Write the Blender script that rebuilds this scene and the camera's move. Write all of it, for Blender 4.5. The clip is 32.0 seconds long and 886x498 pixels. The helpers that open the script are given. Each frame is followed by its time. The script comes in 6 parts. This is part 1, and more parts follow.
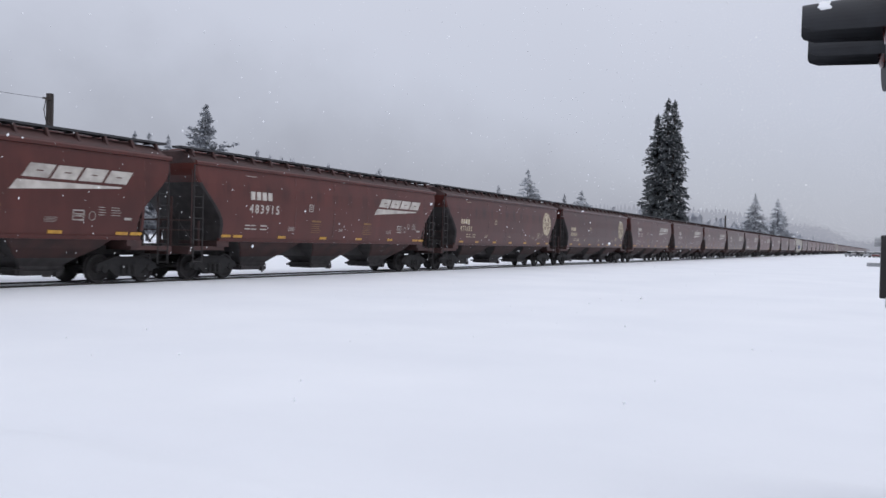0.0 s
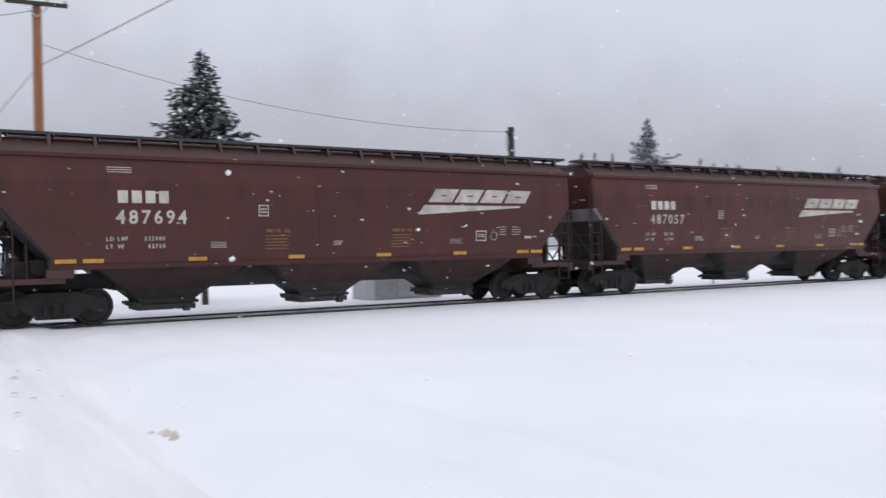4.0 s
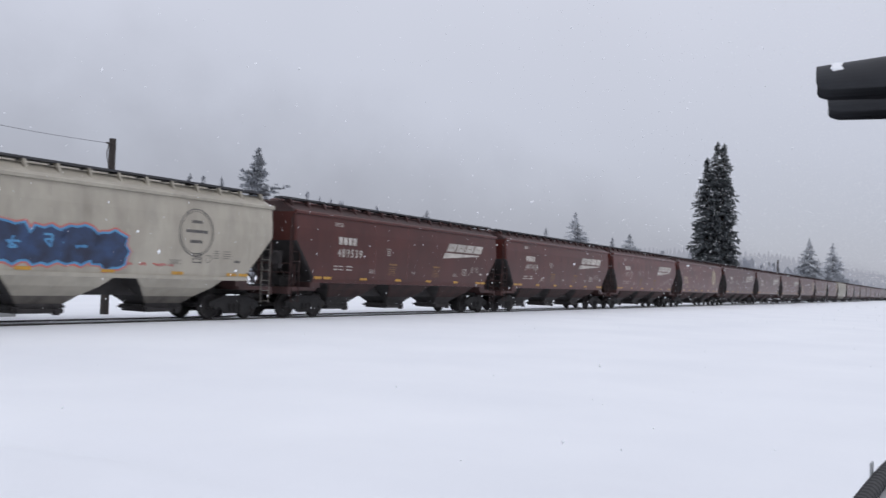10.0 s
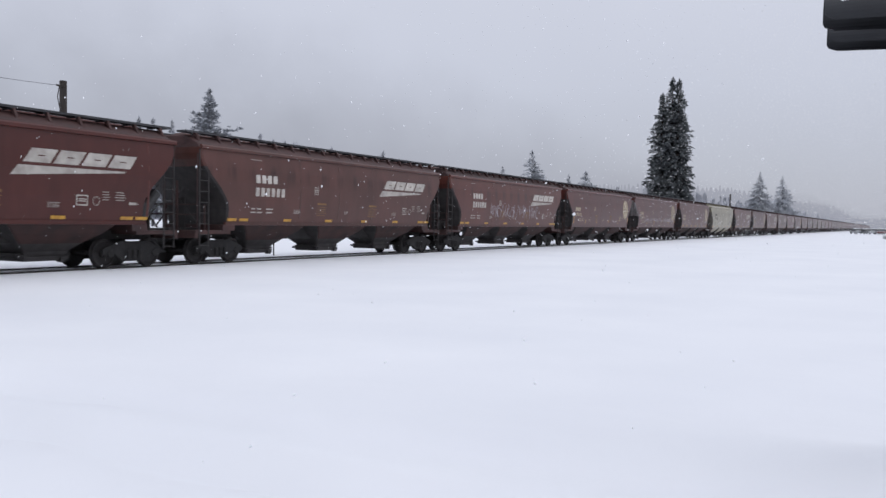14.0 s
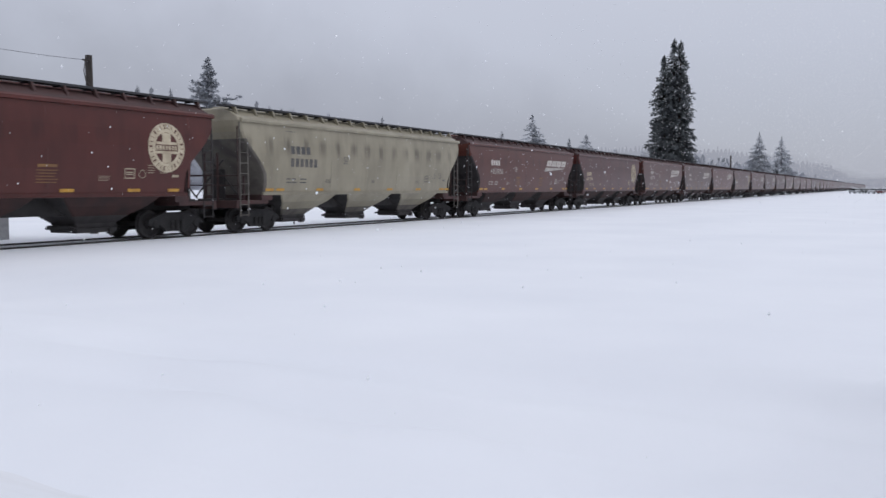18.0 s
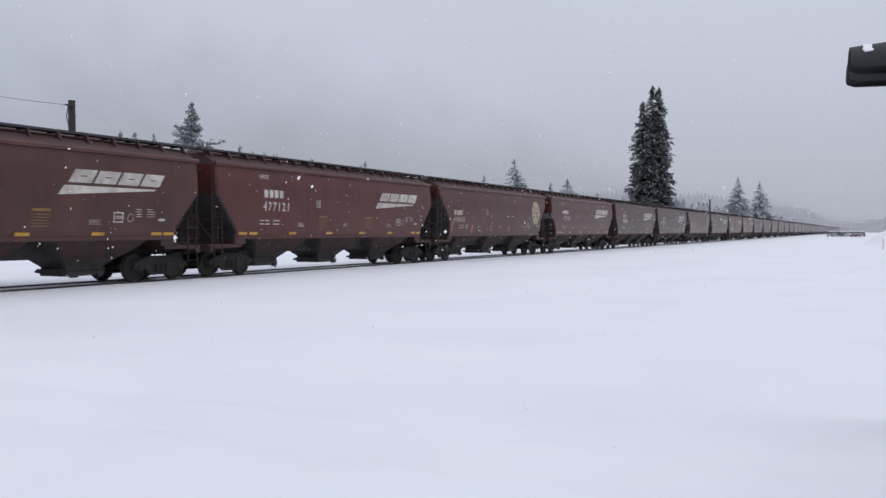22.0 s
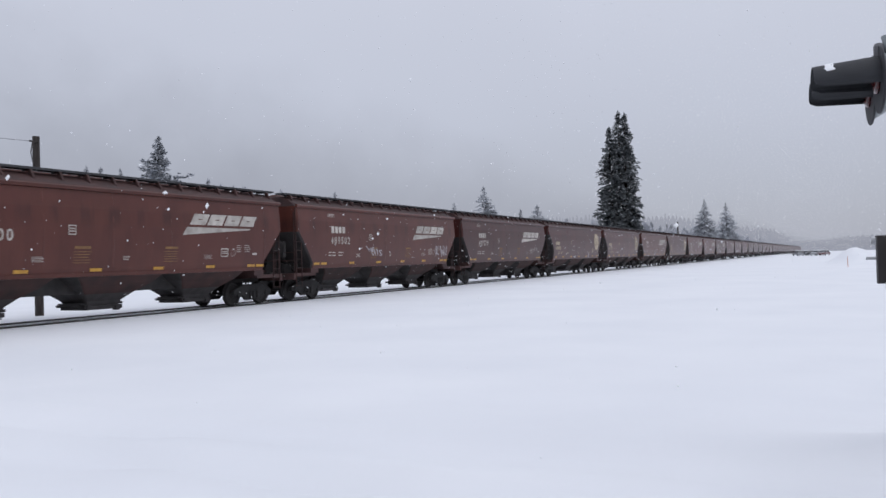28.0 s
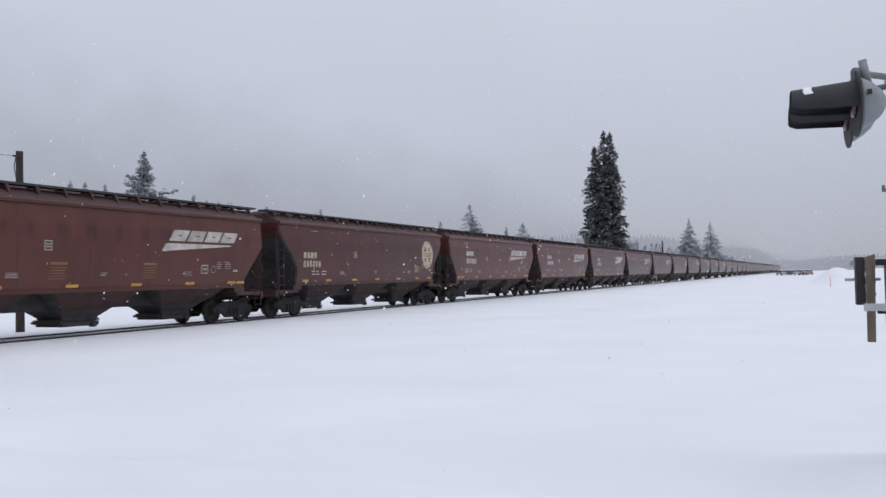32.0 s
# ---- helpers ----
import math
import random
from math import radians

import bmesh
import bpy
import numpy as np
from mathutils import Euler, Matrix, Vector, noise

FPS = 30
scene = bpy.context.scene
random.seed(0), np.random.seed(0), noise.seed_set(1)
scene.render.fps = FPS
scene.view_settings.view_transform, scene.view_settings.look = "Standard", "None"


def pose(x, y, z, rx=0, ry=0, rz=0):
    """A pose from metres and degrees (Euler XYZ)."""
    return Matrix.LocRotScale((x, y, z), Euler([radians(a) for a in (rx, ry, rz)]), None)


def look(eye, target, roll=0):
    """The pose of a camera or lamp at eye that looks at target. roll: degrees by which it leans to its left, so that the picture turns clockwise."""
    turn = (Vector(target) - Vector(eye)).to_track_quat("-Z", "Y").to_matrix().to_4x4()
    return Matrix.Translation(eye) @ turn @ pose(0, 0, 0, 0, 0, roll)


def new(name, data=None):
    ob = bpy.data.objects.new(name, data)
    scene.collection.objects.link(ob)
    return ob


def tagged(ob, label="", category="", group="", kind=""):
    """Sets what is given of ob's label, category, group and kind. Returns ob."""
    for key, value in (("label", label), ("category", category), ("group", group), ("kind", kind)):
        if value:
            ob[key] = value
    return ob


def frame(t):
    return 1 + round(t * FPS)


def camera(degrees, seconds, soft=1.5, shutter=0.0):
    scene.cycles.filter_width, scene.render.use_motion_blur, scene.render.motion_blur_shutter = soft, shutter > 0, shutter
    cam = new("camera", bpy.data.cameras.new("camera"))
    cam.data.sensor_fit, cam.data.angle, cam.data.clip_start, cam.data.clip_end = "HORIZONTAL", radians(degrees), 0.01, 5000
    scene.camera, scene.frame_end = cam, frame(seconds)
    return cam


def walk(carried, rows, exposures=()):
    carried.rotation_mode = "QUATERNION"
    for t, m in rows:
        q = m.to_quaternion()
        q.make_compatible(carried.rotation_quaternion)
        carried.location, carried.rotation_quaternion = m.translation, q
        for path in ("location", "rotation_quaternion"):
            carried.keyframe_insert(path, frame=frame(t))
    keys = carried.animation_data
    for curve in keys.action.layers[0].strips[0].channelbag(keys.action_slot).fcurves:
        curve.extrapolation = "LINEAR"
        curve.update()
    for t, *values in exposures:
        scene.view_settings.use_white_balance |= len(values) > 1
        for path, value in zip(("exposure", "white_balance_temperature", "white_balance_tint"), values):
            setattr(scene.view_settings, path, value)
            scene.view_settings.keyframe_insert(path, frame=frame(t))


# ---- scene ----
cam = camera(56.29, 32.0, shutter=0.08)


def seen(t, x, y, z, az, pitch, roll):
    """A row of the path: place, compass heading from the track's direction, tilt, lean to the right."""
    a, p = radians(az), radians(pitch)
    way = Vector((math.cos(a) * math.cos(p), math.sin(a) * math.cos(p), math.sin(p)))
    return t, look((x, y, z), Vector((x, y, z)) + way, -roll)


PATH = [
    (0.0, 0.291, 0.328, 1.602, 28.15, -0.57, -1.42),
    (0.5, 0.291, 0.322, 1.607, 28.10, -0.39, -1.12),
    (1.0, 0.305, 0.318, 1.606, 27.93, -0.19, -0.75),
    (1.5, 0.281, 0.323, 1.606, 28.72, -0.22, -0.60),
    (2.0, 0.314, 0.319, 1.613, 29.09, -0.41, -0.46),
    (2.5, 0.305, 0.341, 1.647, 29.48, -2.08, -0.50),
    (3.0, 0.331, 0.352, 1.637, 29.36, -2.42, -0.35),
    (3.5, 0.326, 0.297, 1.582, 31.75, -1.97, 0.05),
    (3.6, 0.295, 0.322, 1.591, 34.86, -1.76, -0.00),
    (3.7, 0.264, 0.346, 1.600, 39.02, -1.35, 0.35),
    (4.0, 0.079, 0.311, 1.632, 58.30, 0.18, 1.19),
    (4.3, 0.596, 0.384, 1.641, 82.17, 1.02, 2.34),
    (4.5, 0.263, 0.250, 1.680, 95.55, 1.44, 3.13),
    (6.5, -0.440, 0.059, 1.647, 159.26, 5.49, 0.47),
    (7.0, -0.483, 0.012, 1.661, 159.94, 4.82, -0.13),
    (7.5, -0.534, 0.019, 1.667, 159.72, 4.43, -0.30),
    (8.0, -0.528, 0.000, 1.655, 159.37, 4.39, -0.54),
    (8.2, -0.440, -0.011, 1.653, 158.50, 4.35, -0.59),
    (8.5, -0.268, -0.051, 1.598, 146.87, 3.68, -0.17),
    (8.6, -0.254, -0.064, 1.580, 139.33, 3.08, -0.08),
    (8.7, -0.304, -0.041, 1.583, 130.54, 2.61, 0.00),
    (8.8, -0.354, -0.019, 1.586, 121.50, 1.56, -0.83),
    (9.0, -0.270, 0.128, 1.592, 101.96, 1.40, -2.38),
    (9.2, -0.319, 0.006, 1.579, 83.15, 2.23, -2.56),
    (9.4, -0.237, -0.096, 1.566, 66.89, 2.82, -3.08),
    (9.5, -0.242, -0.107, 1.582, 59.29, 3.08, -3.57),
    (9.6, -0.260, -0.117, 1.598, 52.13, 3.54, -3.41),
    (10.0, -0.010, 0.091, 1.605, 31.48, 2.24, -1.97),
    (10.5, 0.019, 0.083, 1.639, 25.85, 1.17, -1.51),
    (11.0, -0.008, 0.018, 1.636, 26.89, 1.14, -0.75),
    (11.5, -0.056, 0.082, 1.593, 26.04, -0.80, -1.34),
    (12.0, -0.138, 0.320, 1.585, 24.39, -2.77, -2.87),
    (12.5, -0.159, 0.387, 1.568, 26.42, -4.49, -3.25),
    (13.0, -0.154, 0.384, 1.584, 27.88, -3.19, -1.34),
    (13.5, -0.163, 0.385, 1.578, 28.01, -1.90, -0.80),
    (15.5, -0.213, 0.435, 1.585, 37.68, -1.52, -0.95),
    (16.0, -0.396, 0.653, 1.677, 44.81, -1.22, -1.15),
    (16.5, -0.664, 0.826, 1.678, 47.97, -3.18, 0.38),
    (16.6, -0.723, 0.848, 1.672, 48.12, -3.38, 0.41),
    (17.0, -0.999, 0.837, 1.665, 44.66, -4.80, 0.25),
    (17.5, -1.241, 0.810, 1.647, 32.59, -3.30, 0.00),
    (18.0, -1.325, 0.850, 1.632, 28.21, -4.20, 0.08),
    (18.5, -1.351, 0.799, 1.608, 25.32, -1.70, 0.10),
    (19.0, -1.428, 0.728, 1.585, 25.95, -2.20, 0.13),
    (19.5, -1.452, 0.702, 1.608, 26.29, -2.19, -0.30),
    (20.0, -1.459, 0.677, 1.624, 26.93, -1.81, -0.07),
    (20.5, -1.477, 0.686, 1.608, 27.07, -1.52, -0.00),
    (21.0, -1.430, 0.719, 1.590, 27.05, -1.36, 0.14),
    (21.5, -1.478, 0.645, 1.632, 27.20, -1.34, 0.14),
    (22.0, -1.458, 0.661, 1.619, 27.04, -1.18, 0.14),
    (22.5, -1.409, 0.708, 1.619, 26.36, -1.12, 0.16),
    (23.0, -1.411, 0.681, 1.594, 25.26, -0.59, -0.25),
    (23.5, -1.397, 0.704, 1.599, 24.70, -0.41, -0.44),
    (24.0, -1.345, 0.697, 1.650, 24.34, -0.41, -0.55),
    (24.5, -1.369, 0.716, 1.659, 24.28, -0.38, -0.63),
    (25.0, -1.367, 0.704, 1.660, 24.35, -0.31, -0.66),
    (25.5, -1.385, 0.664, 1.595, 24.37, -0.08, -0.42),
    (27.5, -1.421, 0.681, 1.597, 24.50, 1.08, 1.83),
    (28.0, -1.438, 0.693, 1.601, 25.04, 0.75, 1.55),
    (28.5, -1.391, 0.724, 1.624, 25.03, 1.05, 1.38),
    (29.0, -1.374, 0.747, 1.665, 25.17, 1.11, 1.46),
    (29.5, -1.367, 0.751, 1.638, 24.83, 1.21, 1.52),
    (30.0, -1.371, 0.731, 1.659, 24.42, 1.16, 1.33),
    (30.5, -1.386, 0.703, 1.669, 24.22, 1.33, 1.19),
    (31.0, -1.380, 0.716, 1.665, 24.03, 1.61, 1.07),
    (31.5, -1.383, 0.712, 1.649, 23.98, 1.84, 1.13),
    (32.0, -1.435, 0.664, 1.613, 24.04, 1.94, 1.24),
]
walk(cam, [seen(*row) for row in PATH], exposures=[(0.0, 0.02, 6450, 10), (3.6, 0.04, 6450, 10), (4.0, 0.17, 6650, 10), (5.0, 0.16, 6650, 10), (6.2, 0.03, 6500, 10), (8.5, 0.03, 6500, 10), (8.9, 0.16, 6750, 10), (9.15, 0.24, 6800, 10), (9.5, 0.2, 6750, 10), (10.0, 0.0, 6500, 10), (10.5, 0.03, 6500, 10), (13.5, 0.03, 6480, 10), (15.5, 0.12, 6560, 10), (16.1, 0.13, 6560, 10), (16.6, 0.03, 6520, 10), (17.1, -0.05, 6450, 10), (17.8, -0.06, 6420, 10), (32.0, -0.06, 6420, 10)])

# ---- sky and sun ----
world = bpy.data.worlds.new("overcast_sky")
scene.world = world
world.use_nodes = True
wn, wl = world.node_tree.nodes, world.node_tree.links
wn.clear()
w_out = wn.new("ShaderNodeOutputWorld")
w_bg = wn.new("ShaderNodeBackground")
w_sky = wn.new("ShaderNodeTexSky")
w_sky.sky_type = "NISHITA"
w_sky.sun_disc = False
w_sky.sun_elevation = radians(28)
w_sky.sun_rotation = radians(200)
w_dim = wn.new("ShaderNodeMix")
w_dim.data_type = "RGBA"
w_dim.blend_type = "MULTIPLY"
w_dim.inputs[0].default_value = 1.0
w_dim.inputs[7].default_value = (0.1, 0.1, 0.1, 1)
w_geo = wn.new("ShaderNodeTexCoord")
w_sep = wn.new("ShaderNodeSeparateXYZ")
w_ramp = wn.new("ShaderNodeValToRGB")
els = w_ramp.color_ramp.elements
els[0].position, els[0].color = 0.0, (0.44, 0.457, 0.53, 1)
els[1].position, els[1].color = 1.0, (0.97, 1.0, 1.12, 1)
for at, c in ((0.06, (0.49, 0.51, 0.59, 1)), (0.16, (0.575, 0.6, 0.695, 1)), (0.32, (0.655, 0.68, 0.78, 1)), (0.6, (0.84, 0.87, 0.98, 1))):
    e = els.new(at)
    e.color = c
w_cloud = wn.new("ShaderNodeTexNoise")
w_cloud.inputs["Scale"].default_value = 2.2
w_cloud.inputs["Detail"].default_value = 3.0
w_rough = wn.new("ShaderNodeMapRange")
w_rough.inputs[3].default_value, w_rough.inputs[4].default_value = 0.93, 1.07
w_mul = wn.new("ShaderNodeMix")
w_mul.data_type = "RGBA"
w_mul.blend_type = "MULTIPLY"
w_mul.inputs[0].default_value = 1.0
w_mix = wn.new("ShaderNodeMix")
w_mix.data_type = "RGBA"
w_mix.inputs[0].default_value = 0.93
wl.new(w_geo.outputs["Generated"], w_sep.inputs[0])
wl.new(w_sep.outputs["Z"], w_ramp.inputs[0])
wl.new(w_geo.outputs["Generated"], w_cloud.inputs["Vector"])
wl.new(w_cloud.outputs["Fac"], w_rough.inputs[0])
wl.new(w_ramp.outputs["Color"], w_mul.inputs[6])
wl.new(w_rough.outputs[0], w_mul.inputs[7])
wl.new(w_sky.outputs[0], w_dim.inputs[6])
wl.new(w_dim.outputs[2], w_mix.inputs[6])
wl.new(w_mul.outputs[2], w_mix.inputs[7])
wl.new(w_mix.outputs[2], w_bg.inputs[0])
w_bg.inputs[1].default_value = 1.0
wl.new(w_bg.outputs[0], w_out.inputs[0])

sun = new("sun", bpy.data.lights.new("sun", "SUN"))
sun.data.energy, sun.data.angle, sun.data.color = 0.5, radians(40), (1.0, 0.985, 0.96)
sun.matrix_world = look((0, 0, 60), (8, 38, 0))


# ---- materials ----
def mat(name, a, b=None, scale=3.0, rough=0.6, metal=0.0, bump=0.0, bump_scale=None, stretch=(1, 1, 1), vary=0.0, lo=0.35, hi=0.65, detail=5.0, glow=None, coat=0.0):
    """A procedural surface: two colours mixed by noise in the object's own space, with relief, gloss and an object-to-object change of tone."""
    m = bpy.data.materials.new(name)
    m.use_nodes = True
    n, l = m.node_tree.nodes, m.node_tree.links
    p = n["Principled BSDF"]
    p.inputs["Roughness"].default_value = rough
    p.inputs["Metallic"].default_value = metal
    p.inputs["Coat Weight"].default_value = coat
    if b is None:
        b = tuple(v * 0.8 for v in a)
    tc = n.new("ShaderNodeTexCoord")
    mp = n.new("ShaderNodeMapping")
    mp.inputs["Scale"].default_value = stretch
    nz = n.new("ShaderNodeTexNoise")
    nz.inputs["Scale"].default_value = scale
    nz.inputs["Detail"].default_value = detail
    rp = n.new("ShaderNodeValToRGB")
    rp.color_ramp.elements[0].position, rp.color_ramp.elements[0].color = lo, (*b, 1)
    rp.color_ramp.elements[1].position, rp.color_ramp.elements[1].color = hi, (*a, 1)
    l.new(tc.outputs["Object"], mp.inputs[0])
    l.new(mp.outputs[0], nz.inputs["Vector"])
    l.new(nz.outputs["Fac"], rp.inputs[0])
    col = rp.outputs["Color"]
    if vary:
        oi = n.new("ShaderNodeObjectInfo")
        mr = n.new("ShaderNodeMapRange")
        mr.inputs[3].default_value, mr.inputs[4].default_value = 1 - vary, 1 + vary
        mx = n.new("ShaderNodeMix")
        mx.data_type, mx.blend_type = "RGBA", "MULTIPLY"
        mx.inputs[0].default_value = 1.0
        l.new(oi.outputs["Random"], mr.inputs[0])
        l.new(col, mx.inputs[6])
        l.new(mr.outputs[0], mx.inputs[7])
        col = mx.outputs[2]
    l.new(col, p.inputs["Base Color"])
    if bump:
        nb = n.new("ShaderNodeTexNoise")
        nb.inputs["Scale"].default_value = bump_scale or scale * 4
        nb.inputs["Detail"].default_value = 6.0
        bp = n.new("ShaderNodeBump")
        bp.inputs["Strength"].default_value = bump
        bp.inputs["Distance"].default_value = 0.02
        l.new(mp.outputs[0], nb.inputs["Vector"])
        l.new(nb.outputs["Fac"], bp.inputs["Height"])
        l.new(bp.outputs[0], p.inputs["Normal"])
    if glow:
        p.inputs["Emission Color"].default_value = (*glow[:3], 1)
        p.inputs["Emission Strength"].default_value = glow[3]
    return m


def streaked(name, a, b, dust, vary):
    """Painted steel plate of a wagon: faded patches, rain streaks that run down, road dust towards the sill."""
    m = mat(name, a, b, scale=0.55, rough=0.33, bump=0.1, bump_scale=1.3, vary=vary, detail=4.0, lo=0.3, hi=0.7)
    n, l = m.node_tree.nodes, m.node_tree.links
    p = n["Principled BSDF"]
    p.inputs["Specular IOR Level"].default_value = 0.36
    src = p.inputs["Base Color"].links[0].from_socket
    tc = n.new("ShaderNodeTexCoord")
    mp = n.new("ShaderNodeMapping")
    mp.inputs["Scale"].default_value = (2.2, 1.0, 0.16)
    nz = n.new("ShaderNodeTexNoise")
    nz.inputs["Scale"].default_value = 2.0
    nz.inputs["Detail"].default_value = 6.0
    mr = n.new("ShaderNodeMapRange")
    mr.inputs[1].default_value, mr.inputs[2].default_value = 0.45, 0.75
    mr.inputs[4].default_value = 0.2
    mx = n.new("ShaderNodeMix")
    mx.data_type = "RGBA"
    mx.inputs[7].default_value = (*dust, 1)
    l.new(tc.outputs["Object"], mp.inputs[0])
    l.new(mp.outputs[0], nz.inputs["Vector"])
    l.new(nz.outputs["Fac"], mr.inputs[0])
    l.new(mr.outputs[0], mx.inputs[0])
    l.new(src, mx.inputs[6])
    # darker runs of water and soot, each wagon with its own
    oi = n.new("ShaderNodeObjectInfo")
    ofs = n.new("ShaderNodeVectorMath")
    ofs.operation = "MULTIPLY_ADD"
    ofs.inputs[1].default_value = (0.9, 1.0, 0.3)
    comb = n.new("ShaderNodeCombineXYZ")
    far = n.new("ShaderNodeMath")
    far.operation = "MULTIPLY"
    far.inputs[1].default_value = 90.0
    l.new(oi.outputs["Random"], far.inputs[0])
    l.new(far.outputs[0], comb.inputs[0])
    l.new(tc.outputs["Object"], ofs.inputs[0])
    l.new(comb.outputs[0], ofs.inputs[2])
    run = n.new("ShaderNodeTexNoise")
    run.inputs["Scale"].default_value = 1.6
    run.inputs["Detail"].default_value = 7.0
    run.inputs["Roughness"].default_value = 0.62
    rr = n.new("ShaderNodeMapRange")
    rr.inputs[1].default_value, rr.inputs[2].default_value = 0.42, 0.66
    rr.inputs[3].default_value, rr.inputs[4].default_value = 1.04, 0.84
    dk = n.new("ShaderNodeMix")
    dk.data_type, dk.blend_type = "RGBA", "MULTIPLY"
    dk.inputs[0].default_value = 1.0
    l.new(ofs.outputs[0], run.inputs["Vector"])
    l.new(run.outputs["Fac"], rr.inputs[0])
    l.new(mx.outputs[2], dk.inputs[6])
    l.new(rr.outputs[0], dk.inputs[7])
    # a row of dark blots below the brackets of the roofwalk
    sep = n.new("ShaderNodeSeparateXYZ")
    l.new(tc.outputs["Object"], sep.inputs[0])
    wob = n.new("ShaderNodeMath")
    wob.operation = "MULTIPLY_ADD"
    wob.inputs[1].default_value = 0.9
    l.new(nz.outputs["Fac"], wob.inputs[0])
    l.new(sep.outputs["X"], wob.inputs[2])
    turn = n.new("ShaderNodeMath")
    turn.operation = "PINGPONG"
    turn.inputs[1].default_value = 0.56
    l.new(wob.outputs[0], turn.inputs[0])
    spot = n.new("ShaderNodeMapRange")
    spot.interpolation_type = "SMOOTHSTEP"
    spot.inputs[1].default_value, spot.inputs[2].default_value = 0.3, 0.05
    l.new(turn.outputs[0], spot.inputs[0])
    tall = n.new("ShaderNodeMapRange")
    tall.interpolation_type = "SMOOTHSTEP"
    tall.inputs[1].default_value, tall.inputs[2].default_value = 2.75, 3.3
    low = n.new("ShaderNodeMapRange")
    low.interpolation_type = "SMOOTHSTEP"
    low.inputs[1].default_value, low.inputs[2].default_value = 3.75, 3.35
    l.new(sep.outputs["Z"], tall.inputs[0])
    l.new(sep.outputs["Z"], low.inputs[0])
    got = spot.outputs[0]
    for s in (tall.outputs[0], low.outputs[0], oi.outputs["Random"], run.outputs["Fac"]):
        mu = n.new("ShaderNodeMath")
        mu.operation = "MULTIPLY"
        l.new(got, mu.inputs[0])
        l.new(s, mu.inputs[1])
        got = mu.outputs[0]
    st = n.new("ShaderNodeMix")
    st.data_type = "RGBA"
    st.inputs[7].default_value = (0.02, 0.01, 0.01, 1)
    amp = n.new("ShaderNodeMath")
    amp.operation = "MULTIPLY"
    amp.use_clamp = True
    amp.inputs[1].default_value = 1.05
    l.new(got, amp.inputs[0])
    l.new(amp.outputs[0], st.inputs[0])
    l.new(dk.outputs[2], st.inputs[6])
    l.new(st.outputs[2], p.inputs["Base Color"])
    return m



def trodden():
    """Packed road snow: clean at its edges, brown streaks and crumbs of dirt along the wheel tracks."""
    m = mat("trodden_snow", (0.8, 0.814, 0.842), (0.74, 0.752, 0.775), scale=0.7, rough=0.75, bump=0.6, bump_scale=5.0, stretch=(1.0, 0.4, 1), lo=0.3, hi=0.65, detail=8.0)
    n, l = m.node_tree.nodes, m.node_tree.links
    p = n["Principled BSDF"]
    src = p.inputs["Base Color"].links[0].from_socket
    tc = n.new("ShaderNodeTexCoord")
    sp = n.new("ShaderNodeSeparateXYZ")
    l.new(tc.outputs["Object"], sp.inputs[0])
    across = n.new("ShaderNodeMath")
    across.operation = "ADD"
    across.inputs[1].default_value = 2.9
    size = n.new("ShaderNodeMath")
    size.operation = "ABSOLUTE"
    edge = n.new("ShaderNodeMapRange")
    edge.interpolation_type = "SMOOTHSTEP"
    edge.inputs[1].default_value, edge.inputs[2].default_value = 3.3, 1.2
    l.new(sp.outputs["X"], across.inputs[0])
    l.new(across.outputs[0], size.inputs[0])
    l.new(size.outputs[0], edge.inputs[0])
    verge = n.new("ShaderNodeMapRange")
    verge.interpolation_type = "SMOOTHSTEP"
    verge.inputs[1].default_value, verge.inputs[2].default_value = 5.3, 4.5
    l.new(size.outputs[0], verge.inputs[0])
    for scale, stretch, lo, hi in ((1.2, (2.4, 0.2, 1), 0.42, 0.72), (1.1, (1.6, 0.14, 1), 0.4, 0.72), (5.0, (1.2, 0.5, 1), 0.5, 0.78)):
        mp = n.new("ShaderNodeMapping")
        mp.inputs["Scale"].default_value = stretch
        nz = n.new("ShaderNodeTexNoise")
        nz.inputs["Scale"].default_value = scale
        nz.inputs["Detail"].default_value = 9.0
        nz.inputs["Roughness"].default_value = 0.65
        mr = n.new("ShaderNodeMapRange")
        mr.inputs[1].default_value, mr.inputs[2].default_value = lo, hi
        mu = n.new("ShaderNodeMath")
        mu.operation = "MULTIPLY"
        l.new(tc.outputs["Object"], mp.inputs[0])
        l.new(mp.outputs[0], nz.inputs["Vector"])
        l.new(nz.outputs["Fac"], mr.inputs[0])
        l.new(mr.outputs[0], mu.inputs[0])
        l.new((verge if scale == 1.2 else edge).outputs[0], mu.inputs[1])
        mx = n.new("ShaderNodeMix")
        mx.data_type = "RGBA"
        mx.inputs[7].default_value = (0.68, 0.68, 0.685, 1) if scale == 1.2 else (0.6, 0.575, 0.525, 1) if scale < 2 else (0.52, 0.485, 0.425, 1)
        l.new(mu.outputs[0], mx.inputs[0])
        l.new(src, mx.inputs[6])
        src = mx.outputs[2]
    l.new(src, p.inputs["Base Color"])
    return m


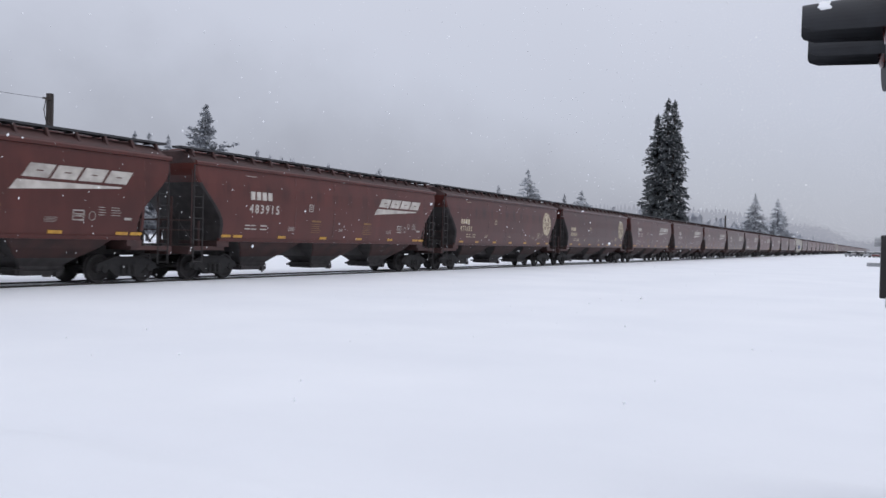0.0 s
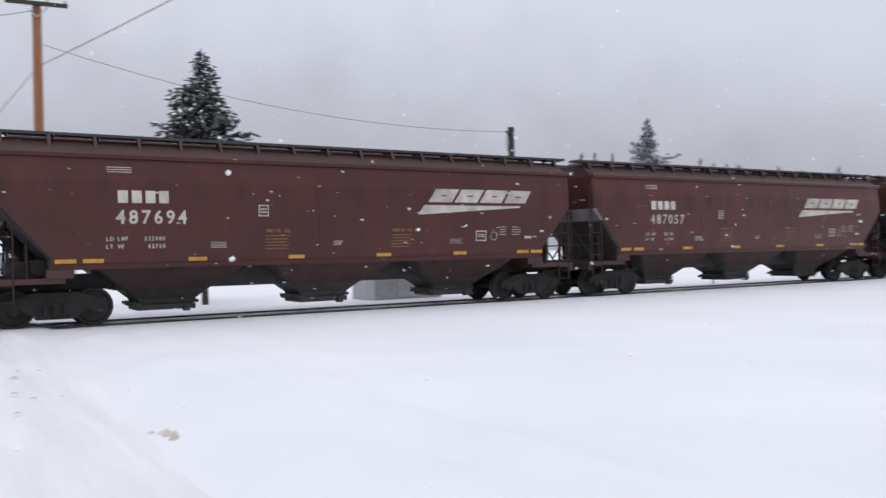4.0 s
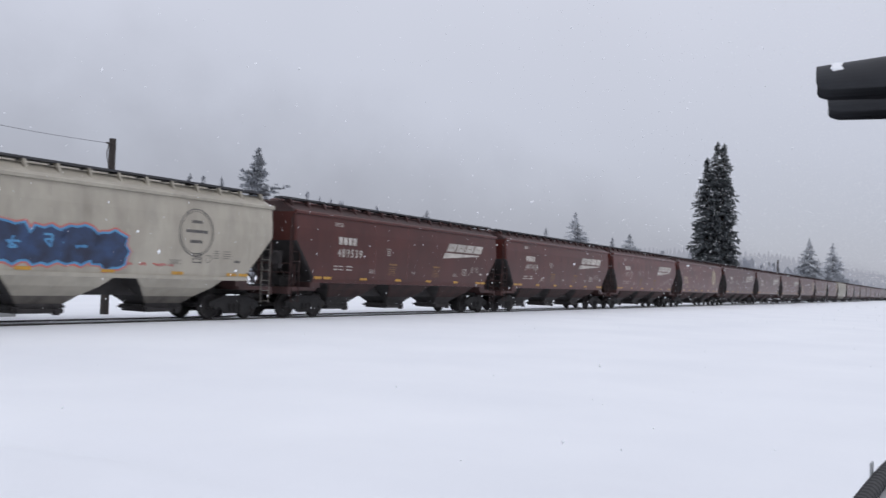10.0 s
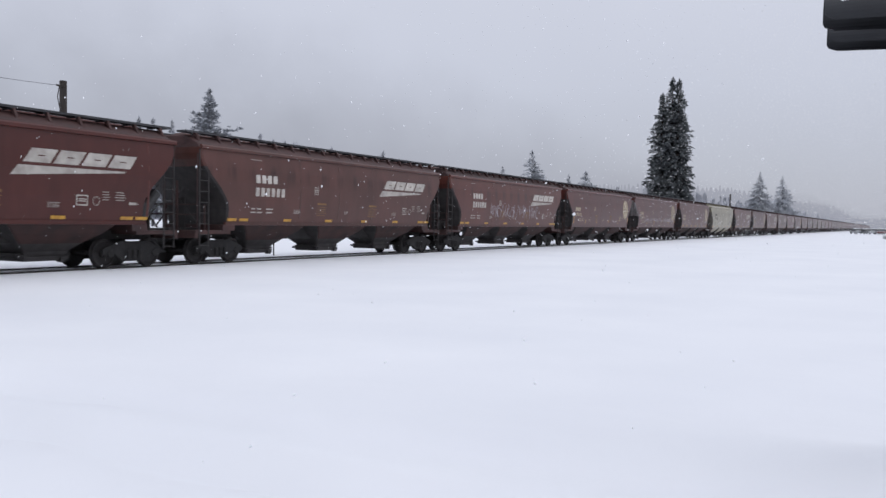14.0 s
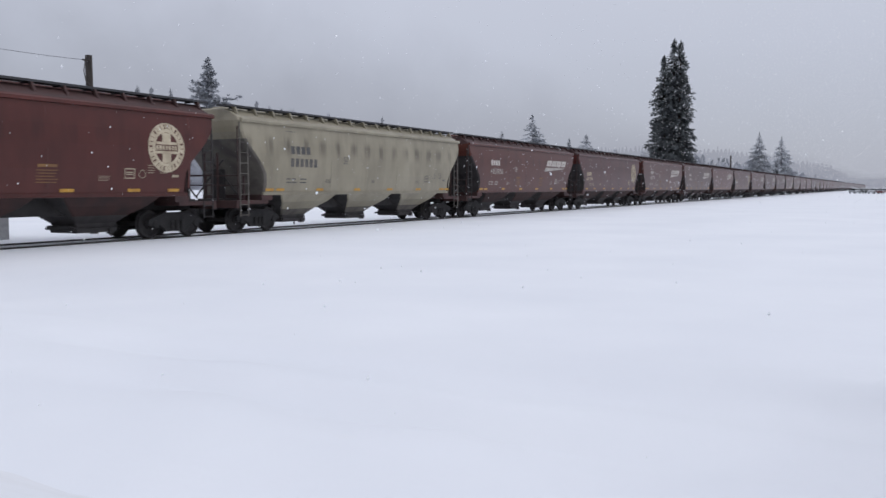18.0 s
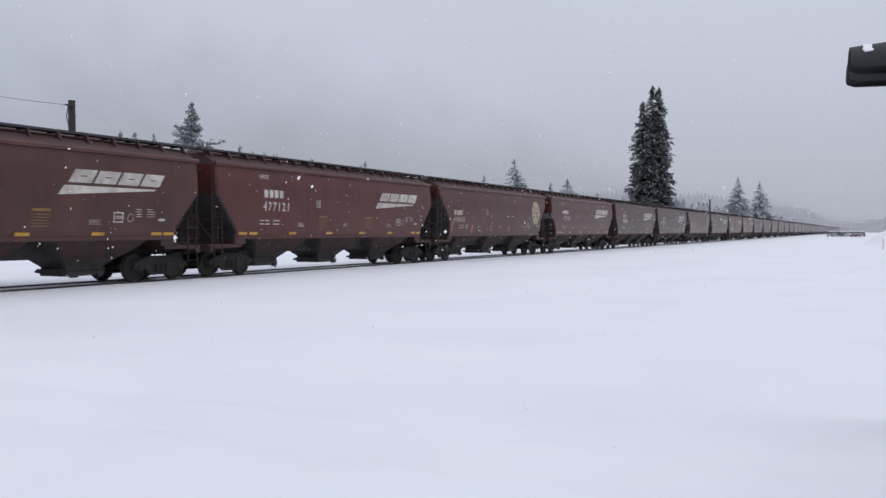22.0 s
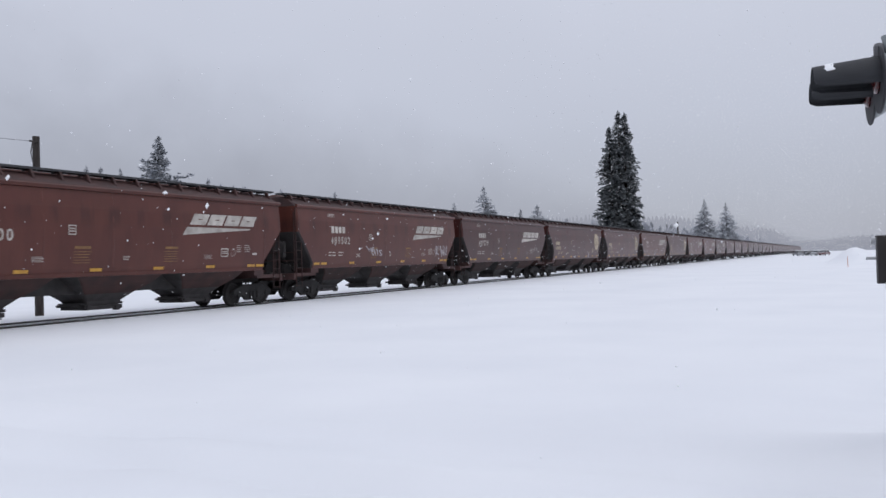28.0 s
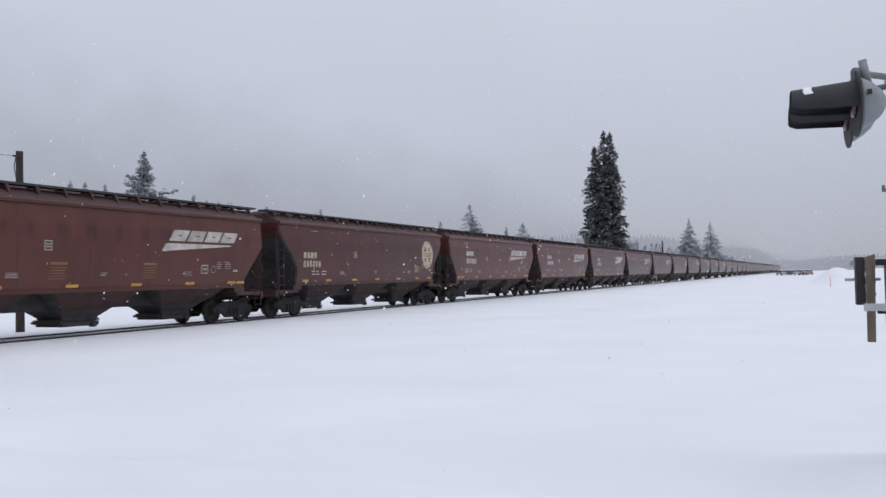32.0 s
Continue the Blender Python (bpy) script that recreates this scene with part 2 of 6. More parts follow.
M = {
    "snow": mat("snow", (0.8, 0.815, 0.845), (0.745, 0.763, 0.8), scale=0.25, rough=0.75, bump=0.8, bump_scale=1.3, lo=0.3, hi=0.7),
    "snow_far": mat("snow_cap", (0.88, 0.89, 0.91), (0.8, 0.82, 0.85), scale=2.0, rough=0.8, bump=0.2),
    "road": trodden(),
    "slush": mat("dirty_slush", (0.64, 0.59, 0.52), (0.46, 0.42, 0.36), scale=4.0, rough=0.6, bump=0.4),
    "rail": mat("rail_steel", (0.075, 0.065, 0.06), (0.04, 0.035, 0.032), scale=2.0, rough=0.45, metal=0.6),
    "red": streaked("oxide_red_paint", (0.095, 0.0245, 0.0193), (0.0684, 0.0192, 0.0155), (0.0627, 0.0215, 0.0174), 0.2),
    "rust": streaked("bright_rust_paint", (0.0945, 0.029, 0.0205), (0.0769, 0.0224, 0.0172), (0.0681, 0.0246, 0.0196), 0.15),
    "brown": streaked("faded_brown_paint", (0.074, 0.0195, 0.0162), (0.053, 0.0155, 0.0133), (0.053, 0.019, 0.0164), 0.2),
    "mauve": streaked("weathered_maroon_paint", (0.094, 0.037, 0.0298), (0.066, 0.0285, 0.023), (0.07, 0.039, 0.0326), 0.18),
    "grey": streaked("weathered_grey_paint", (0.43, 0.4, 0.335), (0.35, 0.32, 0.265), (0.3, 0.265, 0.21), 0.06),
    "beige": streaked("dusty_beige_paint", (0.3, 0.27, 0.2), (0.24, 0.215, 0.155), (0.21, 0.18, 0.13), 0.06),
    "grime": mat("road_grime_over_paint", (0.06, 0.026, 0.0235), (0.04, 0.02, 0.019), scale=1.6, rough=0.7, bump=0.25, vary=0.2),
    "soot": mat("dark_brown_paint", (0.0446, 0.0187, 0.0166), (0.0238, 0.013, 0.0122), scale=1.6, rough=0.85, bump=0.25, vary=0.2),
    "frost": mat("frosted_steel_sheet", (0.375, 0.3675, 0.375), (0.15, 0.1275, 0.1237), scale=1.1, rough=0.8, bump=0.2, lo=0.3, hi=0.75),
    "pale_grime": mat("grime_and_shade_over_pale_paint", (0.16, 0.145, 0.125), (0.08, 0.072, 0.064), scale=1.6, rough=0.7, bump=0.25),
    "drive": mat("weathered_grey_casting", (0.1, 0.1, 0.105), (0.07, 0.07, 0.073), scale=5.0, rough=0.6, bump=0.15),
    "tank": mat("grimy_grey_tank_paint", (0.05, 0.05, 0.05), (0.028, 0.027, 0.027), scale=3.0, rough=0.6, bump=0.15),
    "under": mat("grimy_and_shaded_steel", (0.0396, 0.0348, 0.0348), (0.024, 0.0216, 0.0216), scale=3.0, rough=0.7, bump=0.3, vary=0.25),
    "walkway": mat("dark_roofwalk_grating", (0.045, 0.045, 0.05), (0.025, 0.025, 0.028), scale=9.0, rough=0.6),
    "iron": mat("cast_iron", (0.0188, 0.0173, 0.0177), (0.0116, 0.0108, 0.0112), scale=5.0, rough=0.9, metal=0.0, bump=0.2),
    "wheel": mat("worn_wheel_steel", (0.042, 0.038, 0.038), (0.024, 0.022, 0.022), scale=4.0, rough=0.7, metal=0.3),
    "white": mat("chalky_white_stencil", (0.5, 0.47, 0.43), (0.34, 0.31, 0.28), scale=3.0, rough=0.6, vary=0.14),
    "cream_ink": mat("cream_stencil", (0.5, 0.43, 0.31), (0.36, 0.3, 0.21), scale=3.0, rough=0.6, vary=0.15),
    "black_ink": mat("faded_black_stencil", (0.06, 0.06, 0.06), (0.12, 0.11, 0.1), scale=3.0),
    "yellow": mat("yellow_reflective_strip", (0.55, 0.3, 0.035), (0.4, 0.2, 0.03), scale=5.0, rough=0.4),
    "dull_yellow": mat("worn_yellow_stencil", (0.24, 0.13, 0.04), (0.14, 0.066, 0.03), scale=6.0),
    "spray_blue": mat("blue_spray_paint", (0.03, 0.06, 0.14), (0.02, 0.025, 0.05), scale=2.0),
    "spray_sky": mat("light_blue_spray_paint", (0.1, 0.3, 0.5), (0.06, 0.2, 0.4), scale=2.0),
    "spray_teal": mat("teal_spray_paint", (0.1, 0.2, 0.21), (0.05, 0.08, 0.09), scale=3.0),
    "spray_red": mat("red_spray_paint", (0.5, 0.12, 0.1), (0.4, 0.2, 0.18), scale=2.0),
    "spray_pale": mat("pale_spray_paint", (0.4, 0.38, 0.4), (0.28, 0.25, 0.27), scale=2.0),
    "galv": mat("galvanised_steel", (0.5, 0.51, 0.52), (0.4, 0.41, 0.43), scale=9.0, rough=0.45, metal=0.35, bump=0.08),
    "dull_steel": mat("weathered_zinc", (0.2, 0.2, 0.21), (0.14, 0.14, 0.15), scale=9.0, rough=0.55, metal=0.2, bump=0.1),
    "alu": mat("silver_painted_mast", (0.42, 0.43, 0.44), (0.34, 0.345, 0.355), scale=6.0, rough=0.5, metal=0.15),
    "lampback": mat("grey_lamp_housing", (0.24, 0.265, 0.275), (0.18, 0.2, 0.21), scale=8.0, rough=0.45),
    "black": mat("matt_black_paint", (0.016, 0.018, 0.023), (0.011, 0.012, 0.016), scale=6.0, rough=0.6, bump=0.1),
    "rubber": mat("black_cable_rubber", (0.02, 0.02, 0.022), (0.012, 0.012, 0.013), scale=8.0, rough=0.6),
    "lens": mat("red_lens", (0.07, 0.008, 0.008), (0.045, 0.006, 0.006), scale=20.0, rough=0.25, coat=0.5),
    "lit": mat("lit_red_lens", (0.6, 0.05, 0.04), (0.5, 0.04, 0.03), scale=20.0, rough=0.3, glow=(1.0, 0.02, 0.012, 1.7)),
    "ember": mat("glowing_red_lens", (0.45, 0.02, 0.015), (0.35, 0.015, 0.012), scale=20.0, rough=0.3, glow=(1.0, 0.02, 0.012, 0.05)),
    "stripe_red": mat("red_reflective_band", (0.55, 0.12, 0.11), (0.42, 0.1, 0.09), scale=9.0, rough=0.4),
    "stripe_white": mat("white_reflective_band", (0.72, 0.72, 0.73), (0.6, 0.6, 0.62), scale=9.0, rough=0.4),
    "wood": mat("weathered_timber", (0.2, 0.165, 0.125), (0.12, 0.1, 0.08), scale=3.0, rough=0.8, stretch=(6, 6, 0.7), bump=0.3),
    "pole": mat("dark_pole_timber", (0.06, 0.05, 0.045), (0.035, 0.03, 0.028), scale=3.0, rough=0.85, stretch=(6, 6, 0.5), bump=0.3),
    "cedar": mat("orange_cedar_pole", (0.36, 0.16, 0.075), (0.24, 0.11, 0.06), scale=2.0, rough=0.8, stretch=(6, 6, 0.4), bump=0.3),
    "bark": mat("bark", (0.07, 0.05, 0.04), (0.035, 0.027, 0.024), scale=4.0, rough=0.9, stretch=(3, 3, 0.6), bump=0.5),
    # bark of the far trees, paled to put haze into its colour
    "bark_far": mat("haze_tinted_bark", (0.2, 0.2, 0.22), (0.13, 0.13, 0.145), scale=2.0, rough=0.9),
    "needle": mat("dark_conifer_needles", (0.116, 0.1271, 0.1326), (0.0663, 0.0751, 0.0807), scale=1.2, rough=0.8, vary=0.1),
    # distance haze is put into these six paler needle, twig and wood colours
    "needle_mid": mat("lightly_haze_tinted_needles", (0.336, 0.3578, 0.3898), (0.2016, 0.2201, 0.2436), scale=0.8, rough=0.85, vary=0.1),
    "needle_pale": mat("thickly_haze_tinted_needles", (0.46, 0.48, 0.515), (0.33, 0.345, 0.375), scale=0.5, rough=0.9, vary=0.08),
    "haze_twig": mat("haze_tinted_twigs", (0.47, 0.48, 0.52), (0.37, 0.38, 0.415), scale=0.15, rough=0.9),
    "needle_far": mat("haze_tinted_needles", (0.34, 0.355, 0.385), (0.24, 0.252, 0.28), scale=0.5, rough=0.9, vary=0.08),
    "twig_far": mat("haze_tinted_bare_twigs", (0.52, 0.53, 0.57), (0.42, 0.43, 0.465), scale=0.5, rough=0.9, vary=0.06),
    "hazewood": mat("pale_haze_tinted_wood", (0.47, 0.485, 0.53), (0.38, 0.392, 0.43), scale=0.02, rough=0.9, vary=0.05),
    "siding": mat("pale_wall_siding", (0.4, 0.42, 0.45), (0.33, 0.35, 0.38), scale=1.5, rough=0.7, stretch=(1, 1, 8)),
    "cream": mat("cream_wall_siding", (0.45, 0.42, 0.36), (0.38, 0.35, 0.3), scale=1.5, rough=0.7, stretch=(1, 1, 8)),
    "glass": mat("dark_window_glass", (0.03, 0.035, 0.04), (0.02, 0.024, 0.03), scale=2.0, rough=0.08),
    "paint_dark": mat("dark_car_paint", (0.05, 0.055, 0.06), (0.035, 0.04, 0.045), scale=3.0, rough=0.3, coat=0.5),
    "paint_red": mat("dull_red_car_paint", (0.14, 0.04, 0.04), (0.1, 0.035, 0.035), scale=3.0, rough=0.3, coat=0.5),
    "paint_silver": mat("silver_car_paint", (0.4, 0.41, 0.43), (0.33, 0.34, 0.36), scale=3.0, rough=0.3, metal=0.3, coat=0.5),
    "orange": mat("orange_stake_paint", (0.6, 0.2, 0.1), (0.5, 0.15, 0.08), scale=8.0),
    "wire": mat("overhead_wire", (0.1, 0.1, 0.11), (0.07, 0.07, 0.075), scale=2.0, rough=0.5),
}


# ---- building helpers ----
def box(bm, x0, x1, y0, y1, z0, z1):
    v = [bm.verts.new((x, y, z)) for z in (z0, z1) for x, y in ((x0, y0), (x1, y0), (x1, y1), (x0, y1))]
    for f in ((3, 2, 1, 0), (4, 5, 6, 7), (0, 1, 5, 4), (1, 2, 6, 5), (2, 3, 7, 6), (3, 0, 4, 7)):
        bm.faces.new([v[i] for i in f])


def tube(bm, p0, p1, r0, r1=None, seg=8, caps=True):
    p0, p1 = Vector(p0), Vector(p1)
    r1 = r0 if r1 is None else r1
    q = (p1 - p0).to_track_quat("Z", "Y")
    rings = []
    for p, r in ((p0, r0), (p1, r1)):
        rings.append([bm.verts.new(p + q @ Vector((r * math.cos(k * math.tau / seg), r * math.sin(k * math.tau / seg), 0))) for k in range(seg)])
    for k in range(seg):
        bm.faces.new((rings[0][k], rings[0][(k + 1) % seg], rings[1][(k + 1) % seg], rings[1][k]))
    if caps:
        bm.faces.new(rings[0][::-1])
        bm.faces.new(rings[1])


def cable(bm, pts, r, seg=6):
    """A bent round rod: one ring of points at each bend."""
    pts = [Vector(p) for p in pts]
    rings = []
    for i, p in enumerate(pts):
        q = (pts[min(i + 1, len(pts) - 1)] - pts[max(i - 1, 0)]).to_track_quat("Z", "Y")
        rings.append([bm.verts.new(p + q @ Vector((r * math.cos(k * math.tau / seg), r * math.sin(k * math.tau / seg), 0))) for k in range(seg)])
    for u, v in zip(rings, rings[1:]):
        for k in range(seg):
            bm.faces.new((u[k], u[(k + 1) % seg], v[(k + 1) % seg], v[k]))


def lathe(bm, prof, axis="y", seg=20, at=(0, 0, 0)):
    """Turn a list of (along, radius) round an axis."""
    rings = []
    for h, r in prof:
        ring = []
        for k in range(seg):
            c, s = r * math.cos(k * math.tau / seg), r * math.sin(k * math.tau / seg)
            p = {"y": (c, h, s), "x": (h, c, s), "z": (c, s, h)}[axis]
            ring.append(bm.verts.new((p[0] + at[0], p[1] + at[1], p[2] + at[2])))
        rings.append(ring)
    for a, b in zip(rings, rings[1:]):
        for k in range(seg):
            bm.faces.new((a[k], a[(k + 1) % seg], b[(k + 1) % seg], b[k]))
    bm.faces.new(rings[0])
    bm.faces.new(rings[-1][::-1])


def prism(bm, poly, a, b, axis="y"):
    """Extrude a polygon of (x, z) from y=a to y=b, or of (y, z) along x."""
    put = (lambda p, d: (p[0], d, p[1])) if axis == "y" else (lambda p, d: (d, p[0], p[1]))
    u = [bm.verts.new(put(p, a)) for p in poly]
    v = [bm.verts.new(put(p, b)) for p in poly]
    bm.faces.new(u)
    bm.faces.new(v[::-1])
    for k in range(len(poly)):
        j = (k + 1) % len(poly)
        bm.faces.new((u[k], v[k], v[j], u[j]))


def shells(bm, levels, cap=True, chamfer=0.07):
    """Stack of chamfered rectangles (z, half length, half width, shift along x)."""
    rings = []
    for lv in levels:
        z, hx, hy = lv[:3]
        dx = lv[3] if len(lv) > 3 else 0
        c = min(chamfer, hx * 0.4, hy * 0.4)
        pts = [(-hx + c, -hy), (0, -hy), (hx - c, -hy), (hx, -hy + c), (hx, hy - c), (hx - c, hy), (0, hy), (-hx + c, hy), (-hx, hy - c), (-hx, -hy + c)]
        rings.append([bm.verts.new((x + dx, y, z)) for x, y in pts])
    for a, b in zip(rings, rings[1:]):
        for k in range(10):
            bm.faces.new((a[k], a[(k + 1) % 10], b[(k + 1) % 10], b[k]))
    if cap:
        bm.faces.new(rings[0][::-1])
        bm.faces.new(rings[-1])


def mesh_of(name, bm, material, smooth=False):
    bmesh.ops.recalc_face_normals(bm, faces=bm.faces[:])
    me = bpy.data.meshes.new(name)
    bm.to_mesh(me)
    bm.free()
    me.materials.append(M[material] if isinstance(material, str) else material)
    if smooth:
        for p in me.polygons:
            p.use_smooth = True
    return me


def part(name, bm, material, parent, label="", at=None, smooth=False, kind=""):
    me = bm if isinstance(bm, bpy.types.Mesh) else mesh_of(name, bm, material, smooth)
    ob = new(name, me)
    ob.parent = parent
    if at is not None:
        ob.matrix_basis = at
    return tagged(ob, label, kind=kind)


def thing(name, label, category, group="", kind="", bm=None, material=None, at=None, smooth=False):
    ob = new(name, None if bm is None else mesh_of(name, bm, material, smooth))
    if at is not None:
        ob.matrix_basis = at
    return tagged(ob, label, category, group, kind)


B = bmesh.new
TRACK = 23.15          # the track's middle, across from the camera
PITCH = 18.19          # from coupler to coupler, the usual wagon


# ---- ground, road and track ----
def hump(x, y, cx, cy, rx, ry, h):
    d = ((x - cx) / rx) ** 2 + ((y - cy) / ry) ** 2
    return h * math.exp(-d) if d < 12 else 0.0


def ground_z(x, y):
    z = -0.12 + 0.05 * noise.noise((x * 0.11, y * 0.11, 0)) + 0.025 * noise.noise((x * 0.5, y * 0.5, 3))
    d = abs(y - TRACK)
    z = z + (-0.05 - z) * max(0.0, min(1.0, (4.5 - d) / 3))
    edge = max(0.0, min(1.0, (4.6 - abs(x + 2.0)) / 1.2))
    if edge > 0:
        z += edge * (0.1 * max(0.0, min(1.0, (7.0 - d) / 4)) - 0.14)
    ploughed = math.exp(-((x - 3.0) / 0.55) ** 2) + math.exp(-((x + 7.0) / 0.7) ** 2)
    if d > 3.0:
        z += 0.17 * ploughed * (0.6 + 0.7 * noise.noise((x * 0.9, y * 0.7, 9)))
        z += 0.17 * math.exp(-((x - 4.3 - 0.3 * noise.noise((y * 0.3, 0, 5))) / 0.3) ** 2) + 0.09 * math.exp(-((x - 5.6) / 0.35) ** 2)
        z += 0.09 * noise.noise((x * 0.85, y * 0.16, 11)) * math.exp(-((x - 5.0) / 3.2) ** 2)
        z += 0.1 * noise.noise((x * 1.9, y * 0.55, 14)) * math.exp(-((x - 3.6) / 1.5) ** 2)
        z += 0.02 * noise.noise((x * 1.1, y * 1.4, 7)) * max(0.0, 1 - abs(x) / 25)
    z += hump(x, y, 107, -1.9, 9, 2.2, 1.85) + hump(x, y, 115, -6.7, 9, 3.0, 1.5) + hump(x, y, 121, -14.0, 9, 6, 1.2)
    z += hump(x, y, -99, -12.4, 10, 5, 1.6) + hump(x, y, -107, -5.1, 8, 3.2, 1.25) + hump(x, y, -111, -0.5, 7, 2.4, 1.1) + hump(x, y, -103, -22.2, 12, 6, 1.6)
    z += hump(x, y, 5.92, -0.09, 0.75, 0.9, 0.2)
    z -= hump(x, y, 10.2, 0.4, 0.9, 0.35, 0.1)
    r = math.hypot(x, y)
    if r > 500:
        z -= 0.3
    return z


def axis_steps(fine, step, far, centre=0.0):
    vals = list(np.arange(-fine, fine + 1e-6, step))
    s, v = step, fine
    while v < far:
        s *= 1.22
        v += s
        vals += [v, -v]
    return sorted(centre + q for q in set(vals))


def build_ground():
    xs = sorted(set([round(v, 3) for v in axis_steps(14, 0.35, 3200)] + [round(v, 3) for c in (104, -102) for v in np.arange(c - 24, c + 24, 2.0)]))
    ys = sorted(set([round(v, 3) for v in axis_steps(13, 0.35, 3200, 12.5)] + [round(v, 3) for v in np.arange(-36, 0, 1.0)]))
    verts = [(x, y, ground_z(x, y)) for y in ys for x in xs]
    w = len(xs)
    faces = [(j * w + i, j * w + i + 1, (j + 1) * w + i + 1, (j + 1) * w + i) for j in range(len(ys) - 1) for i in range(w - 1)]
    me = bpy.data.meshes.new("ground")
    me.from_pydata(verts, [], faces)
    me.materials.append(M["snow"])
    for p in me.polygons:
        p.use_smooth = True
    tagged(new("ground", me), "deep untouched snow over a flat field", "snow", kind="structure")


def build_road():
    """Packed, dirty snow on the crossing road, with wheel ruts."""
    xs, ys = np.arange(-7.1, 3.3, 0.16), np.arange(-9.0, 47.0, 0.3)
    verts = []
    for y in ys:
        for x in xs:
            mid = (x + 2.0)
            rut = 0.035 * (math.exp(-((mid - 1.0) / 0.32) ** 2) + math.exp(-((mid + 0.9) / 0.32) ** 2) + math.exp(-((mid - 3.0) / 0.35) ** 2) + math.exp(-((mid + 2.9) / 0.35) ** 2))
            rag = 0.7 * max(0.0, 1 - abs(y - TRACK) / 9) + 0.25 * noise.noise((y * 0.35, 5.0 if mid > 0 else 1.0, 0))
            edge = max(0.0, min(1.0, (4.28 + rag - abs(mid)) / 1.1))
            edge = edge * edge * (3 - 2 * edge)
            z = ground_z(x, y) - 0.035 + edge * 0.16 - rut * edge + 0.02 * noise.noise((x * 1.6, y * 0.9, 2)) + 0.06 * noise.noise((x * 1.9, y * 0.22, 8)) * edge
            over = max(0.0, min(1.0, (2.2 - abs(y - TRACK)) / 0.8)) * edge
            z += (0.012 - 0.3 * rut - z) * over
            verts.append((x, y, z))
    w = len(xs)
    faces = [(j * w + i, j * w + i + 1, (j + 1) * w + i + 1, (j + 1) * w + i) for j in range(len(ys) - 1) for i in range(w - 1)]
    me = bpy.data.meshes.new("road")
    me.from_pydata(verts, [], faces)
    me.materials.append(M["road"])
    for p in me.polygons:
        p.use_smooth = True
    tagged(new("road", me), "packed dirty snow on the road over the level crossing", "road", kind="structure")
    rnd = random.Random(4)
    bm = B()
    for _ in range(46):
        x, y = rnd.uniform(-5.6, 1.6), rnd.uniform(5.5, 20.5)
        s = rnd.uniform(0.012, 0.035)
        z = ground_z(x, y) + 0.13
        n = 7
        ring = [bm.verts.new((x + s * rnd.uniform(1.0, 2.6) * math.cos(k * math.tau / n), y + s * rnd.uniform(0.6, 1.2) * math.sin(k * math.tau / n), z - 0.01)) for k in range(n)]
        top = bm.verts.new((x, y, z + s * 0.5))
        for k in range(n):
            bm.faces.new((ring[k], ring[(k + 1) % n], top))
    for cx, cy, lift in ((2.07, 8.96, 0.025), (1.48, 6.62, 0.075)):
        for _ in range(9):
            x, y, s = cx + rnd.gauss(0, 0.06), cy + rnd.gauss(0, 0.12), rnd.uniform(0.03, 0.06)
            z = ground_z(x, y) + lift
            ring = [bm.verts.new((x + s * rnd.uniform(0.9, 1.6) * math.cos(k * math.tau / 7), y + s * rnd.uniform(0.9, 1.6) * math.sin(k * math.tau / 7), z - 0.03)) for k in range(7)]
            top = bm.verts.new((x, y, z + s * 0.4))
            for k in range(7):
                bm.faces.new((ring[k], ring[(k + 1) % 7], top))
    thing("slush_lumps", "brown lumps of slush scattered on the snowy road", "slush", kind="stuff", bm=bm, material="slush")


def build_track():
    prof = [(-0.07, -0.172), (0.07, -0.172), (0.07, -0.16), (0.012, -0.13), (0.012, -0.045), (0.036, -0.03), (0.036, -0.004), (0.028, 0.0), (-0.028, 0.0), (-0.036, -0.004), (-0.036, -0.03), (-0.012, -0.045), (-0.012, -0.13), (-0.07, -0.16)]
    for side in (-1, 1):
        bm = B()
        cuts = [-1500, -600, -250, -100, -40, 0, 40, 100, 250, 600, 1500]
        for a, b in zip(cuts, cuts[1:]):
            prism(bm, [(p[0] + TRACK + side * 0.7535, p[1]) for p in prof], a, b, "x")
        thing("rail", "dark steel running rail in a groove of snow", "rail", "rails of the track", "structure", bm, "rail")


# ---- wagons ----
HALF = 9.2            # half the length of a wagon's body
BOGIE = 7.75          # from the wagon's middle to a bogie's middle
WIDTHS = [(1.0, 1.38), (1.3, 1.46), (1.62, 1.52), (2.2, 1.585), (2.9, 1.62), (3.5, 1.6), (4.12, 1.52), (4.3, 1.46)]


def half_width(z):
    for (z0, w0), (z1, w1) in zip(WIDTHS, WIDTHS[1:]):
        if z <= z1:
            return w0 + (w1 - w0) * max(0.0, (z - z0) / (z1 - z0))
    return WIDTHS[-1][1]


def half_length(z, curved):
    if curved:
        s = max(0.0, min(1.0, (z - 1.95) / 1.9))
        return 7.82 + (HALF - 7.82) * s * s * (3 - 2 * s)
    s = max(0.0, min(1.0, (z - 1.65) / 1.35))
    return 7.95 + (HALF - 7.95) * s


